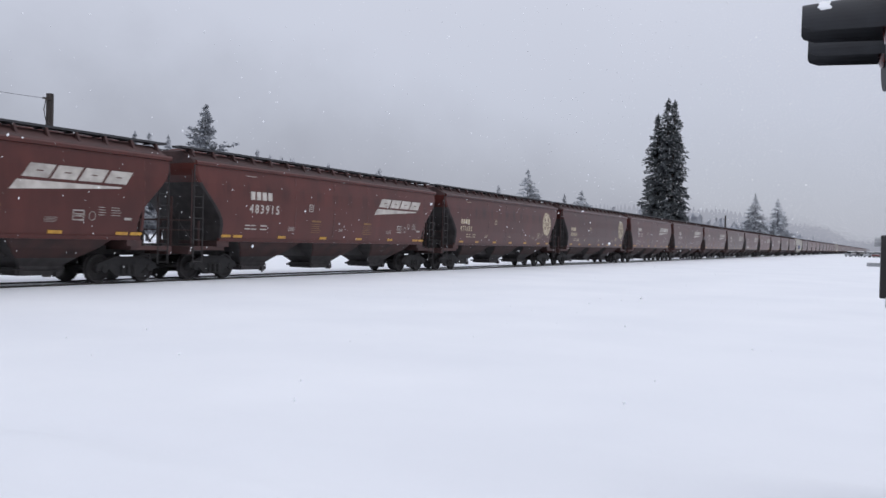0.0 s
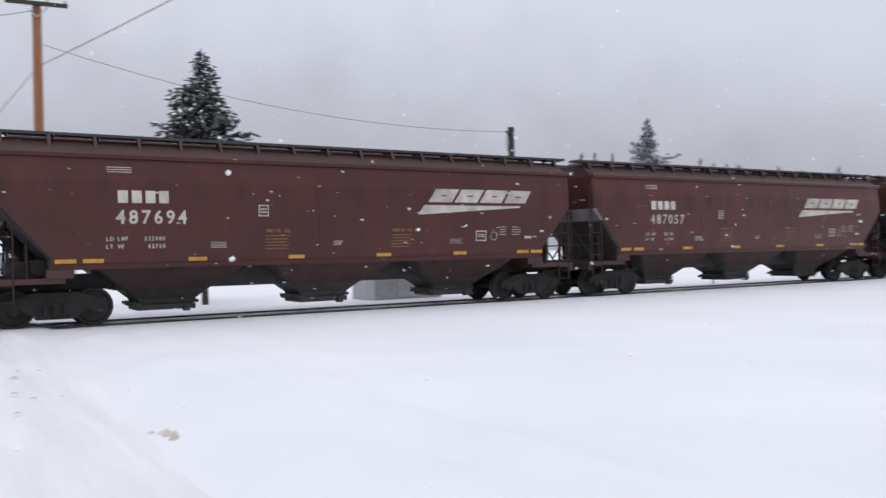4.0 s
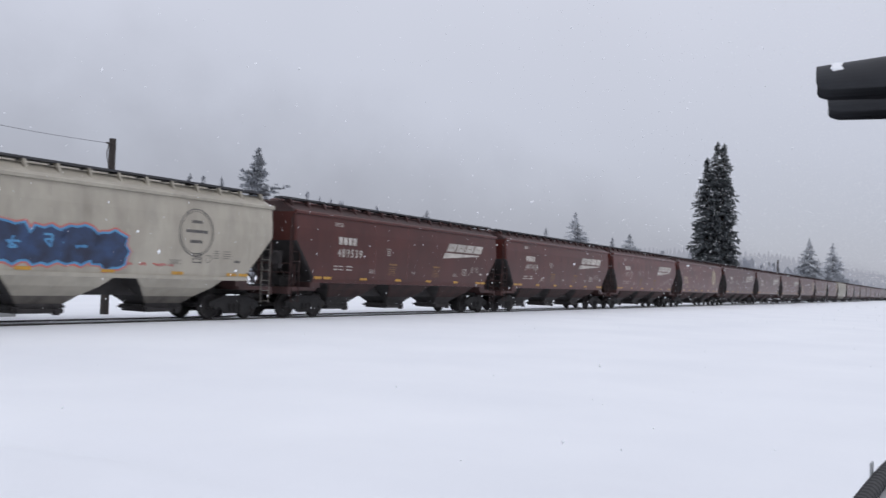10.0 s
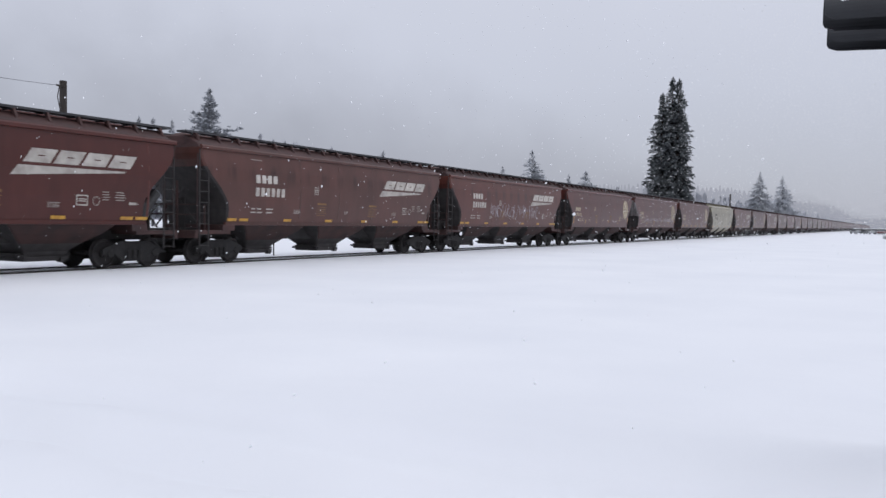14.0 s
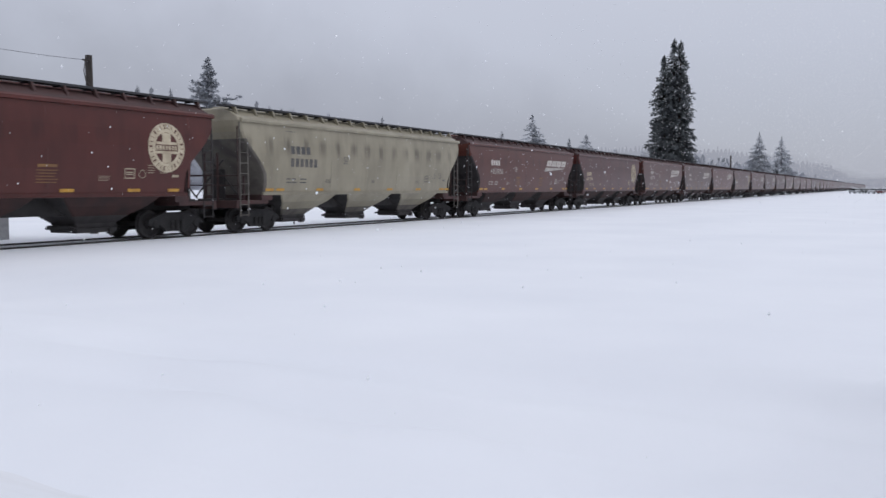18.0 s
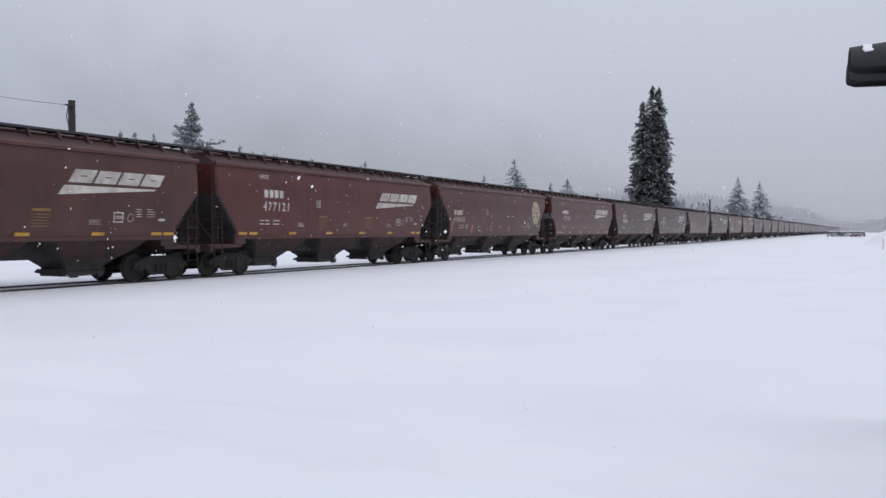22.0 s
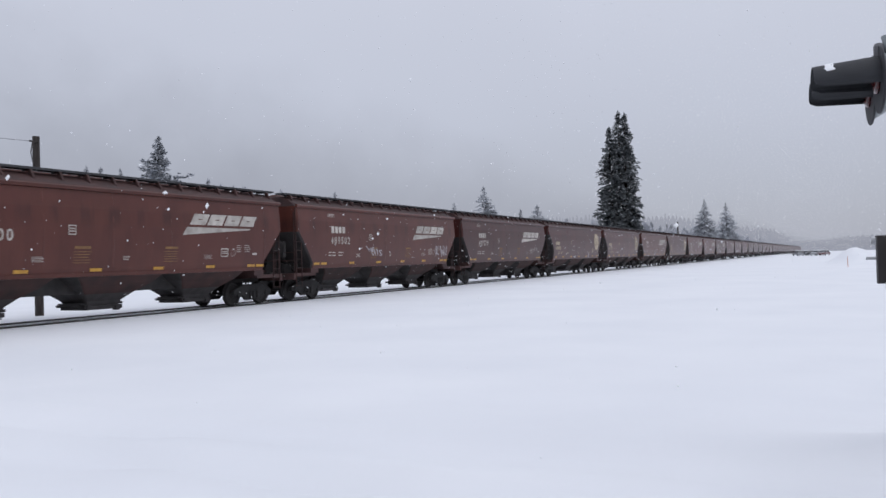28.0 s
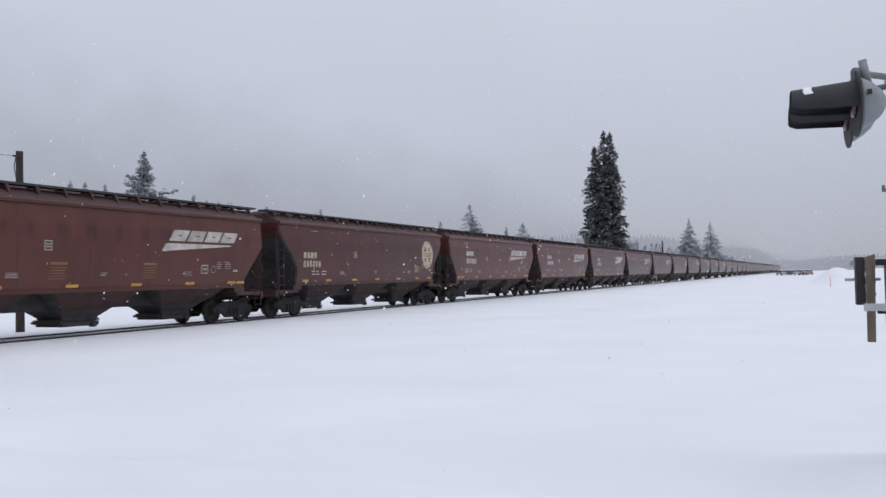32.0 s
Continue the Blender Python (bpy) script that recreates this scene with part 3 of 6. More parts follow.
def body_mesh(paint, curved, frosted=0):
    bm = B()
    zs = [1.4, 1.95, 2.2, 2.45, 2.7, 2.95, 3.2, 3.45, 3.7, 3.9, 4.12] if curved else [1.4, 1.64, 2.2, 2.6, 3.0, 3.5, 4.12]
    shells(bm, [(z, half_length(z, curved), half_width(z)) for z in zs])
    me = mesh_of("body", bm, paint)
    # slope sheets at both ends are grimy, with shade put into their dark colour
    me.materials.append(M["pale_grime" if paint in ("grey", "beige") else "under"])
    for p in me.polygons:
        if abs(p.normal.x) > 0.5 and p.center.z < 3.5 - 0.45 * (not curved) or p.normal.z < -0.5:
            p.material_index = 1
    if frosted:
        me.materials.append(M["frost"])
        for p in me.polygons:
            if p.normal.x * frosted > 0.25 and p.normal.z < -0.1 and p.center.z > 2.5:
                p.material_index = 2
    return me


def seam_mesh(paint):
    """A lapped weld seam down the side."""
    bm = B()
    rows = []
    for z in (1.66, 2.2, 2.7, 3.2, 3.7, 4.06):
        w = half_width(z)
        rows.append([bm.verts.new(p) for p in ((-0.05, -w + 0.002, z), (-0.03, -w - 0.004, z), (0.03, -w - 0.004, z), (0.05, -w + 0.002, z))])
    for r, q in zip(rows, rows[1:]):
        for j in range(3):
            bm.faces.new((r[j], r[j + 1], q[j + 1], q[j]))
    return mesh_of("weld_seam", bm, paint)


def roof_mesh(paint):
    bm = B()
    shells(bm, [(4.122, HALF, 1.5), (4.24, HALF - 0.02, 1.4), (4.55, HALF - 0.05, 0.85), (4.6, HALF - 0.1, 0.4)])
    return mesh_of("roof", bm, paint)


def chord_mesh(paint):
    bm = B()
    prism(bm, [(-1.6, 4.06), (-1.5, 4.04), (-1.5, 4.2), (-1.57, 4.2), (-1.61, 4.15)], -HALF - 0.02, HALF + 0.02, "x")
    return mesh_of("eave_rail", bm, paint)


def sill_mesh(paint):
    bm = B()
    prism(bm, [(-1.5, 1.38), (-1.42, 1.37), (-1.42, 1.5), (-1.535, 1.5)], -7.9, 7.9, "x")
    return mesh_of("side_sill", bm, paint)


def walk_mesh():
    bm = B()
    box(bm, -HALF - 0.28, HALF + 0.28, -1.08, -0.62, 4.63, 4.7)
    for k in range(-8, 9):
        box(bm, k * 1.1 - 0.02, k * 1.1 + 0.02, -1.06, -0.64, 4.58, 4.64)
    return mesh_of("roofwalk", bm, "walkway")


def bracket_mesh(paint):
    bm = B()
    prism(bm, [(-1.24, 4.33), (-1.09, 4.63), (-0.9, 4.63), (-1.1, 4.42)], -0.04, 0.04, "x")
    return mesh_of("roofwalk_bracket", bm, paint)


def roof_snow_mesh():
    bm = B()
    shells(bm, [(4.3, 0.26, 0.22), (4.42, 0.2, 0.16), (4.47, 0.1, 0.08)], chamfer=0.1)
    for v in bm.verts:
        v.co.x += 8.6
        v.co.y -= 0.86
        v.co.z += 0.02 + 0.25 * (v.co.y + 0.9)
    return mesh_of("snow_patch", bm, "snow_far")


def hatch_mesh(paint):
    bm = B()
    shells(bm, [(4.59, 8.75, 0.36), (4.66, 8.73, 0.34), (4.7, 8.7, 0.2)])
    return mesh_of("trough_hatch", bm, paint)


def hopper_mesh(paint):
    """A bay's side sheets run on from the body, darker towards the foot; its end sheets have shade put into their
    black.
    """
    bm = B()
    shells(bm, [(0.4, 0.76, 0.52), (0.56, 0.84, 0.58), (0.8, 1.12, 0.86), (1.1, 1.6, 1.26), (1.402, 1.98, 1.49)], chamfer=0.05)
    me = mesh_of("hopper", bm, paint)
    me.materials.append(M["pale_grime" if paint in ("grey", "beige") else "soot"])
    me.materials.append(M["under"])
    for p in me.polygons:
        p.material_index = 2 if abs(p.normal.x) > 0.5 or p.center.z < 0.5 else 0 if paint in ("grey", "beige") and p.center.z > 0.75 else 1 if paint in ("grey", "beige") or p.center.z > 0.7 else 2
    return me


def gate_mesh():
    bm = B()
    box(bm, -0.8, 0.8, -0.6, 0.6, 0.27, 0.41)
    box(bm, -1.0, 0.92, -0.5, 0.5, 0.42, 0.5)
    box(bm, -0.95, -0.7, -0.66, -0.5, 0.34, 0.46)
    box(bm, 0.45, 0.62, -0.68, -0.5, 0.22, 0.36)
    tube(bm, (-0.85, -0.72, 0.4), (-0.85, 0.72, 0.4), 0.045, seg=8)
    return mesh_of("outlet_gate", bm, "under")


def centre_sill_mesh():
    bm = B()
    box(bm, -9.55, 9.55, -0.32, 0.32, 0.86, 1.26)
    box(bm, -6.2, 6.2, -0.55, 0.55, 0.82, 1.395)
    return mesh_of("centre_sill", bm, "under")


def platform_mesh(paint):
    bm = B()
    box(bm, 7.2, 9.05, -1.46, 1.46, 1.06, 1.19)
    box(bm, 8.92, 9.06, -1.46, 1.46, 0.92, 1.07)
    box(bm, 7.0, 7.65, -1.49, 1.49, 1.18, 1.396)
    return mesh_of("end_platform", bm, paint)


def ladder_mesh(paint, y, top):
    bm = B()
    for x in (8.4, 8.86):
        tube(bm, (x, y, 0.6), (x, y, top), 0.024, seg=6)
    z = 0.66
    while z < top:
        tube(bm, (8.4, y, z), (8.86, y, z), 0.014, seg=5)
        z += 0.38
    return mesh_of("ladder", bm, paint)


def post_mesh(paint):
    bm = B()
    for y in (-0.95, 0.95):
        tube(bm, (8.05, y, 1.18), (8.05, y, 2.1), 0.05, seg=6)
    for y in (-0.32, 0.32):
        tube(bm, (8.8, y, 1.18), (8.8, y, 2.95), 0.05, seg=6)
    for z in (1.75, 2.1):
        tube(bm, (8.9, -1.4, z), (8.9, 1.4, z), 0.02, seg=5)
    for y in (-1.4, 1.4):
        tube(bm, (8.9, y, 1.15), (8.9, y, 3.9), 0.022, seg=5)
    return mesh_of("end_post", bm, paint)


def brake_mesh():
    bm = B()
    lathe(bm, [(-0.01, 0.24), (0.02, 0.28), (0.05, 0.24)], "x", 14, (9.0, 0.75, 2.3))
    box(bm, 8.8, 9.0, 0.6, 0.9, 1.9, 2.6)
    return mesh_of("brake_wheel", bm, "under")


def cylinder_mesh():
    bm = B()
    tube(bm, (7.75, -0.4, 1.45), (7.75, 0.75, 1.45), 0.2, seg=12)
    box(bm, 7.7, 8.5, -0.4, 0.6, 1.2, 1.6)
    return mesh_of("brake_cylinder", bm, "under")


def side_plate_mesh():
    """Dark plate with a round cut behind the ladder at the brake end."""
    bm = B()
    arc = [(8.35 - 0.75 * math.cos(a), 1.2 + 1.35 * math.sin(a)) for a in np.linspace(0, math.pi / 2, 9)]
    prism(bm, [(7.3, 1.2), *arc, (8.35, 2.75), (7.5, 1.9)][::-1], -1.32, -1.28)
    return mesh_of("side_plate", bm, "under")


def end_plate_mesh(wide):
    """Added transverse plate and cross-bracing between the end posts, to darken the open gap."""
    bm = B()
    box(bm, 8.4, 8.44, -wide, wide, 1.19, 2.35)
    for s in (-1, 1):
        tube(bm, (8.46, s * 1.1, 1.3), (8.46, -s * 0.3, 2.7), 0.03, seg=6)
    return mesh_of("end_plate", bm, "under")


def reservoir_mesh():
    """Air tank and pipes that lie along the slope sheet at the brake end."""
    bm = B()
    y = -0.95
    tube(bm, (8.05, y, 1.5), (8.85, y, 2.45), 0.2, seg=14)
    tube(bm, (8.02, y, 1.46), (8.05, y, 1.5), 0.13, 0.2, seg=14)
    tube(bm, (8.85, y, 2.45), (8.88, y, 2.49), 0.2, 0.13, seg=14)
    tube(bm, (8.1, -1.1, 1.4), (8.9, -1.1, 2.1), 0.035, seg=6)
    return mesh_of("air_reservoir", bm, "tank")


def coupler_mesh():
    bm = B()
    box(bm, 9.0, 9.34, -0.12, 0.12, 0.76, 1.0)
    shells(bm, [(0.72, 0.17, 0.17, 9.4), (0.98, 0.19, 0.2, 9.4), (1.02, 0.15, 0.17, 9.4)], chamfer=0.05)
    return mesh_of("coupler", bm, "iron")


def hose_mesh():
    bm = B()
    pts = [(9.05 + 0.47 * s, -0.42, 0.85 - 0.42 * math.sin(s * math.pi / 2) ** 0.8) for s in np.linspace(0, 1, 7)]
    cable(bm, pts, 0.028)
    return mesh_of("brake_hose", bm, "rubber")


def side_frame_mesh():
    bm = B()
    for y in (-1.12,):
        prism(bm, [(-1.18, 0.42), (-1.18, 0.6), (-0.98, 0.68), (-0.5, 0.84), (0.5, 0.84), (0.98, 0.68), (1.18, 0.6), (1.18, 0.42), (0.72, 0.44), (0.42, 0.2), (-0.42, 0.2), (-0.72, 0.44)], y, y + 0.14)
        yy = y - 0.03 if y < 0 else y + 0.11
        for x in (-0.89, 0.89):
            lathe(bm, [(yy, 0.12), (yy + 0.06, 0.14)], "y", 12, (x, 0, 0.457))
        for x in (-0.22, 0.0, 0.22):
            tube(bm, (x, y + (-0.02 if y < 0 else 0.16), 0.28), (x, y + (-0.02 if y < 0 else 0.16), 0.56), 0.07, seg=8)
    return bm


def bolster_mesh():
    bm = B()
    box(bm, -0.24, 0.24, -1.12, 1.12, 0.55, 0.8)
    box(bm, -0.3, 0.3, -0.35, 0.35, 0.78, 0.9)
    return mesh_of("bolster", bm, "iron")


def wheelset_mesh(seg=20):
    bm = B()
    tube(bm, (0, -1.05, 0), (0, 1.05, 0), 0.075, seg=8)
    for s in (-1, 1):
        prof = [(0.685, 0.2), (0.68, 0.485), (0.705, 0.487), (0.72, 0.459), (0.825, 0.452), (0.825, 0.4), (0.77, 0.36), (0.755, 0.16), (0.84, 0.13), (0.84, 0.0001)]
        lathe(bm, [(s * h, r) for h, r in prof], "y", seg)
    return mesh_of("wheelset", bm, "wheel")


GLYPHS = {}


def glyph(ch):
    """The outline of one character as mesh data: points and faces, and its advance."""
    if ch not in GLYPHS:
        cu = bpy.data.curves.new("glyph", "FONT")
        cu.body, cu.size, cu.extrude, cu.resolution_u = ch, 1.0, 0.0, 3
        cu.offset = 0.024
        ob = new("glyph", cu)
        me = bpy.data.meshes.new_from_object(ob)
        vs = [(v.co.x, v.co.y) for v in me.vertices]
        fs = [tuple(p.vertices) for p in me.polygons]
        bpy.data.objects.remove(ob)
        bpy.data.meshes.remove(me)
        bpy.data.curves.remove(cu)
        GLYPHS[ch] = (vs, fs)
    return GLYPHS[ch]


def on_side(bm, x, z, proud=0.006):
    return bm.verts.new((x * 1.02, -half_width(z) - proud, z))


def lettering(bm, text, x, z, size, advance=0.72):
    """Characters on the wagon's side, size is their height."""
    for k, ch in enumerate(text):
        if ch == " ":
            continue
        vs, fs = glyph(ch)
        hi = 0.73
        vv = [on_side(bm, x + (k * advance + px) * size / hi, z + py * size / hi, 0.007) for px, py in vs]
        for f in fs:
            try:
                bm.faces.new([vv[i] for i in f])
            except ValueError:
                pass


def bar(bm, x0, x1, z0, z1, lean=0.0, proud=0.007):
    d = lean * (z1 - z0)
    bm.faces.new([on_side(bm, x0, z0, proud), on_side(bm, x1, z0, proud), on_side(bm, x1 + d, z1, proud), on_side(bm, x0 + d, z1, proud)])


def lines(bm, x, z, w, n, h=0.05, gap=0.05, rnd=None):
    for k in range(n):
        ww = w * (rnd.uniform(0.75, 1.0) if rnd else 1)
        bar(bm, x, x + ww, z - k * (h + gap), z - k * (h + gap) + h)


def ring(bm, cx, cz, r0, r1, n=28, a0=0.0, a1=math.tau, proud=0.007):
    for k in range(n):
        a, b = a0 + (a1 - a0) * k / n, a0 + (a1 - a0) * (k + 1) / n
        q = [(r0, a), (r1, a), (r1, b), (r0, b)]
        bm.faces.new([on_side(bm, cx + r * math.cos(g), cz + r * math.sin(g), proud) for r, g in q])


def frame_mark(bm, cx, cz, w, h, t=0.03):
    bar(bm, cx - w / 2, cx + w / 2, cz - h / 2, cz - h / 2 + t)
    bar(bm, cx - w / 2, cx + w / 2, cz + h / 2 - t, cz + h / 2)
    bar(bm, cx - w / 2, cx - w / 2 + t, cz - h / 2 + t, cz + h / 2 - t)
    bar(bm, cx + w / 2 - t, cx + w / 2, cz - h / 2 + t, cz + h / 2 - t)


def swoosh_mesh():
    """The long wedge of the company mark."""
    bm = B()
    n = 8
    low = lambda s: 2.74 + 0.24 * s
    lo_v = [on_side(bm, 2.78 + 4.0 * k / n, low(k / n)) for k in range(n + 1)]
    hi_v = [on_side(bm, 3.03 + 3.8 * k / n, 3.03) for k in range(n + 1)]
    for k in range(n):
        bm.faces.new((lo_v[k], lo_v[k + 1], hi_v[k + 1], hi_v[k]))
    return mesh_of("company_mark", bm, "white")


def block_mesh(k):
    """One slanted block of the company mark with a slit across its middle."""
    bm = B()
    x = 3.18 + k * 0.98
    xs, zs = (0.0, 0.34, 0.58, 0.88), (3.12, 3.303, 3.335, 3.52)
    grid = [[on_side(bm, x + q + 0.75 * (z - 3.12), z, 0.007) for q in xs] for z in zs]
    for r in range(3):
        for c in range(3):
            if (r, c) != (1, 1):
                bm.faces.new((grid[r][c], grid[r][c + 1], grid[r + 1][c + 1], grid[r + 1][c]))
    return mesh_of("slanted_block", bm, "white")


def emblem_mesh(ink="white", cx=6.75):
    """A round company badge: ring, disc quarters and a cross, as plain shapes."""
    bm = B()
    cz = 2.95
    if ink == "black_ink":
        ring(bm, cx, cz, 0.765, 0.8)
        ring(bm, cx, cz, 0.7, 0.72)
        for z, w in ((0.36, 0.24), (0.04, 0.5), (-0.3, 0.28)):
            bar(bm, cx - w, cx + w, cz + z - 0.05, cz + z + 0.05)
        return mesh_of("round_badge", bm, ink)
    ring(bm, cx, cz, 0.745, 0.8)
    for k in range(26):
        a = k * math.tau / 26
        ring(bm, cx, cz, 0.615, 0.743, 2, a, a + 0.205 - 0.05 * (k % 3 == 0))
    ring(bm, cx, cz, 0.5, 0.613)
    bar(bm, cx - 0.19, cx + 0.19, cz + 0.192, cz + 0.48)
    bar(bm, cx - 0.19, cx + 0.19, cz - 0.48, cz - 0.192)
    bar(bm, cx - 0.47, cx + 0.47, cz - 0.19, cz - 0.102)
    bar(bm, cx - 0.47, cx + 0.47, cz + 0.102, cz + 0.19)
    for k in range(7):
        bar(bm, cx - 0.47 + 0.137 * k, cx - 0.37 + 0.137 * k, cz - 0.07, cz + 0.07)
    return mesh_of("round_badge", bm, ink)


def stencil_mesh(curved, ink, full):
    rnd = random.Random(7 if curved else 3)
    bm = B()
    lines(bm, -6.4, 3.84, 0.62, 1 if curved else 3, 0.018, 0.04)
    lines(bm, -3.75, 1.99, 0.5, 4, 0.014, 0.03, rnd)
    lines(bm, -0.1, 1.98, 0.34, 3, 0.016, 0.03, rnd)
    lines(bm, 4.0, 2.0, 0.5, 4, 0.012, 0.03, rnd)
    frame_mark(bm, -2.25, 2.82, 0.3, 0.3)
    bar(bm, -2.34, -2.16, 2.76, 2.8)
    bar(bm, -2.34, -2.16, 2.84, 2.88)
    frame_mark(bm, 5.2, 2.1, 0.42, 0.32, 0.035)
    bar(bm, 5.06, 5.34, 2.06, 2.09)
    bar(bm, 5.06, 5.34, 2.12, 2.15)
    ring(bm, 5.72, 2.09, 0.12, 0.138, 14)
    lines(bm, 5.95, 2.36, 0.3, 4, 0.018, 0.06, rnd)
    lines(bm, 6.45, 2.36, 0.4, 4, 0.018, 0.06, rnd)
    bar(bm, 7.0, 7.3, 2.0, 2.08)
    if full:
        lettering(bm, "LD LMT", -6.45, 2.06, 0.1, 0.68)
        lettering(bm, "222300", -5.5, 2.06, 0.1, 0.68)
        lettering(bm, "LT WT", -6.45, 1.87, 0.1, 0.68)
        lettering(bm, "62700", -5.4, 1.87, 0.1, 0.68)
    else:
        for x, w in ((-6.4, 0.3), (-6.04, 0.32), (-5.5, 0.5)):
            lines(bm, x, 2.06 if not curved else 1.98, w, 2, 0.045, 0.09, rnd)
    return mesh_of("stencilled_data", bm, ink)


def warning_mesh(x, readable):
    bm = B()
    if readable:
        lettering(bm, "WARNING", x, 2.24, 0.1, 0.78)
    else:
        bar(bm, x + 0.05, x + 0.7, 2.24, 2.32)
    for k in range(5):
        bar(bm, x + 0.02 * (k % 2), x + 0.72 - 0.05 * (k % 3), 2.14 - 0.085 * k, 2.162 - 0.085 * k)
    return mesh_of("warning_stencil", bm, "dull_yellow")


def strip_mesh(x, upright):
    bm = B()
    if upright:
        h = 0.62 if abs(x) > 7 else 0.34
        bar(bm, x - 0.045, x + 0.045, 1.66, 1.66 + h, 0.12)
    else:
        bar(bm, x - 0.25, x + 0.25, 1.53, 1.63, 0.0, 0.012)
    return mesh_of("reflective_strip", bm, "yellow")


def owner_mesh(ink, x, z, f=1.0):
    """The owner's initials, as four plain bars."""
    bm = B()
    for k in range(4):
        bar(bm, x + k * 0.36 * f, x + (0.26 + k * 0.36) * f, z, z + 0.32 * f)
    return mesh_of("owner_mark", bm, ink)


def number_mesh(number, ink, x, z, f=1.0):
    bm = B()
    if number:
        lettering(bm, str(number), x - 0.05, z, 0.36 * f, 0.68)
    else:
        for k in range(6):
            bar(bm, x + k * 0.33 * f, x + (0.22 + k * 0.33) * f, z, z + 0.35 * f)
    return mesh_of("running_number", bm, ink)


def blot(bm, cx, cz, rx, rz, seed, grow, proud):
    """One bulging block of sprayed paint with a ragged outline."""
    rnd = random.Random(seed)
    n = 18
    rim = []
    for k in range(n):
        a = k * math.tau / n
        r = rnd.uniform(0.8, 1.12) / max(abs(math.cos(a)), abs(math.sin(a))) ** 0.75
        rim.append((cx + (rx * r + grow) * math.cos(a), cz + (rz * r + grow) * math.sin(a)))
    mid = on_side(bm, cx, cz, proud)
    vv = [on_side(bm, x, z, proud) for x, z in rim]
    for k in range(n):
        bm.faces.new((mid, vv[k], vv[(k + 1) % n]))


def scribble(bm, x0, x1, z, h, t, seed, step=0.28, proud=0.009):
    """Sprayed scrawl: looping strokes with no readable letters."""
    rnd = random.Random(seed)
    x = x0
    while x < x1:
        n = rnd.randint(5, 8)
        pts = [(x + rnd.uniform(0, step * 1.5), z + rnd.uniform(0, h)) for _ in range(n)]
        for (ax, az), (bx, bz) in zip(pts, pts[1:]):
            dx, dz = bx - ax, bz - az
            d = math.hypot(dx, dz) or 1
            ox, oz = -dz / d * t, dx / d * t
            bm.faces.new([on_side(bm, ax - ox, az - oz, proud), on_side(bm, bx - ox, bz - oz, proud), on_side(bm, bx + ox, bz + oz, proud), on_side(bm, ax + ox, az + oz, proud)])
        x += step * rnd.uniform(0.9, 1.4)


KIT = {}


def kit(key, make, *args, fit=1.0):
    """One mesh for all alike parts; fit shortens it along the wagon, which was drawn 19.7 m long."""
    k = (key, args, fit)
    if k not in KIT:
        KIT[k] = me = make(*args)
        if fit != 1.0:
            for v in me.vertices:
                v.co.x *= fit
    return KIT[k]


EMBLEM = {2, 3, 17, 21, 22, 23, 26, 30, 34, 39, 40, 42, 48, 53, 61, -3, -8, -14}
NUMBERS = {1: 483915, 4: 497123, 5: 487694, 6: 487057, 8: 483028, 9: 484236, 10: 480344, 11: 486149, 12: 489491, 14: 489539, 15: 497459, 16: 477116, 17: 475876, 18: 483277,
           21: 479425, 26: 471799, 2: 471632, 22: 473721, 23: 478385, 25: 483886, 27: 488779, 28: 496941, 29: 477121, 30: 478343, 31: 477435, 33: 488126, 36: 485200, 37: 489502, 38: 497579, 40: 472953, 41: 489162}
ROUNDED = {0, 1, 8, 9, 10, 18, 19, 20, 24, 25}      # the others with curved end sheets
WEATHERED = {7, 19, 28, 34, 35}
DEEP = {2, 3, 4, 5, 6, 8, 10, 11, 26, 30, 32, 33, 38, 39, 40, 42, -1, -4, -7}
BRIGHT = {20, 25, 27, 36, 37, 41}
FIRST, LAST = -20, 74
WAGONS = {}
WHEELSETS = []


# from coupler to coupler, for the wagons that pass near the crossing
LENGTHS = [18.19, 18.45, 18.63, 18.47, 17.92, 18.02, 18.04, 17.6, 18.21, 18.2, 18.66, 17.75, 18.19, 18.19, 17.81, 17.67, 17.65, 18.26, 18.58, 18.48, 18.52, 18.57, 18.5, 18.8, 18.71, 18.56, 18.72, 18.29, 17.6, 17.36, 18.27, 17.83, 17.62, 18.09, 18.34, 18.2, 18.04, 17.94, 17.57, 18.46, 18.53, 18.26, 18.2, 18.25, 18.25, 18.18]


def length_of(k):
    return LENGTHS[k] if 0 <= k < len(LENGTHS) else PITCH


def place_of(k, t):
    """Where the middle of wagon k stands along the track at t seconds."""
    ahead = sum(length_of(j) for j in range(0, k)) if k >= 0 else -sum(length_of(j) for j in range(k, 0))
    return 2.939 + ahead + length_of(k) / 2 - (23.525 * t - 0.0134 * t * t)


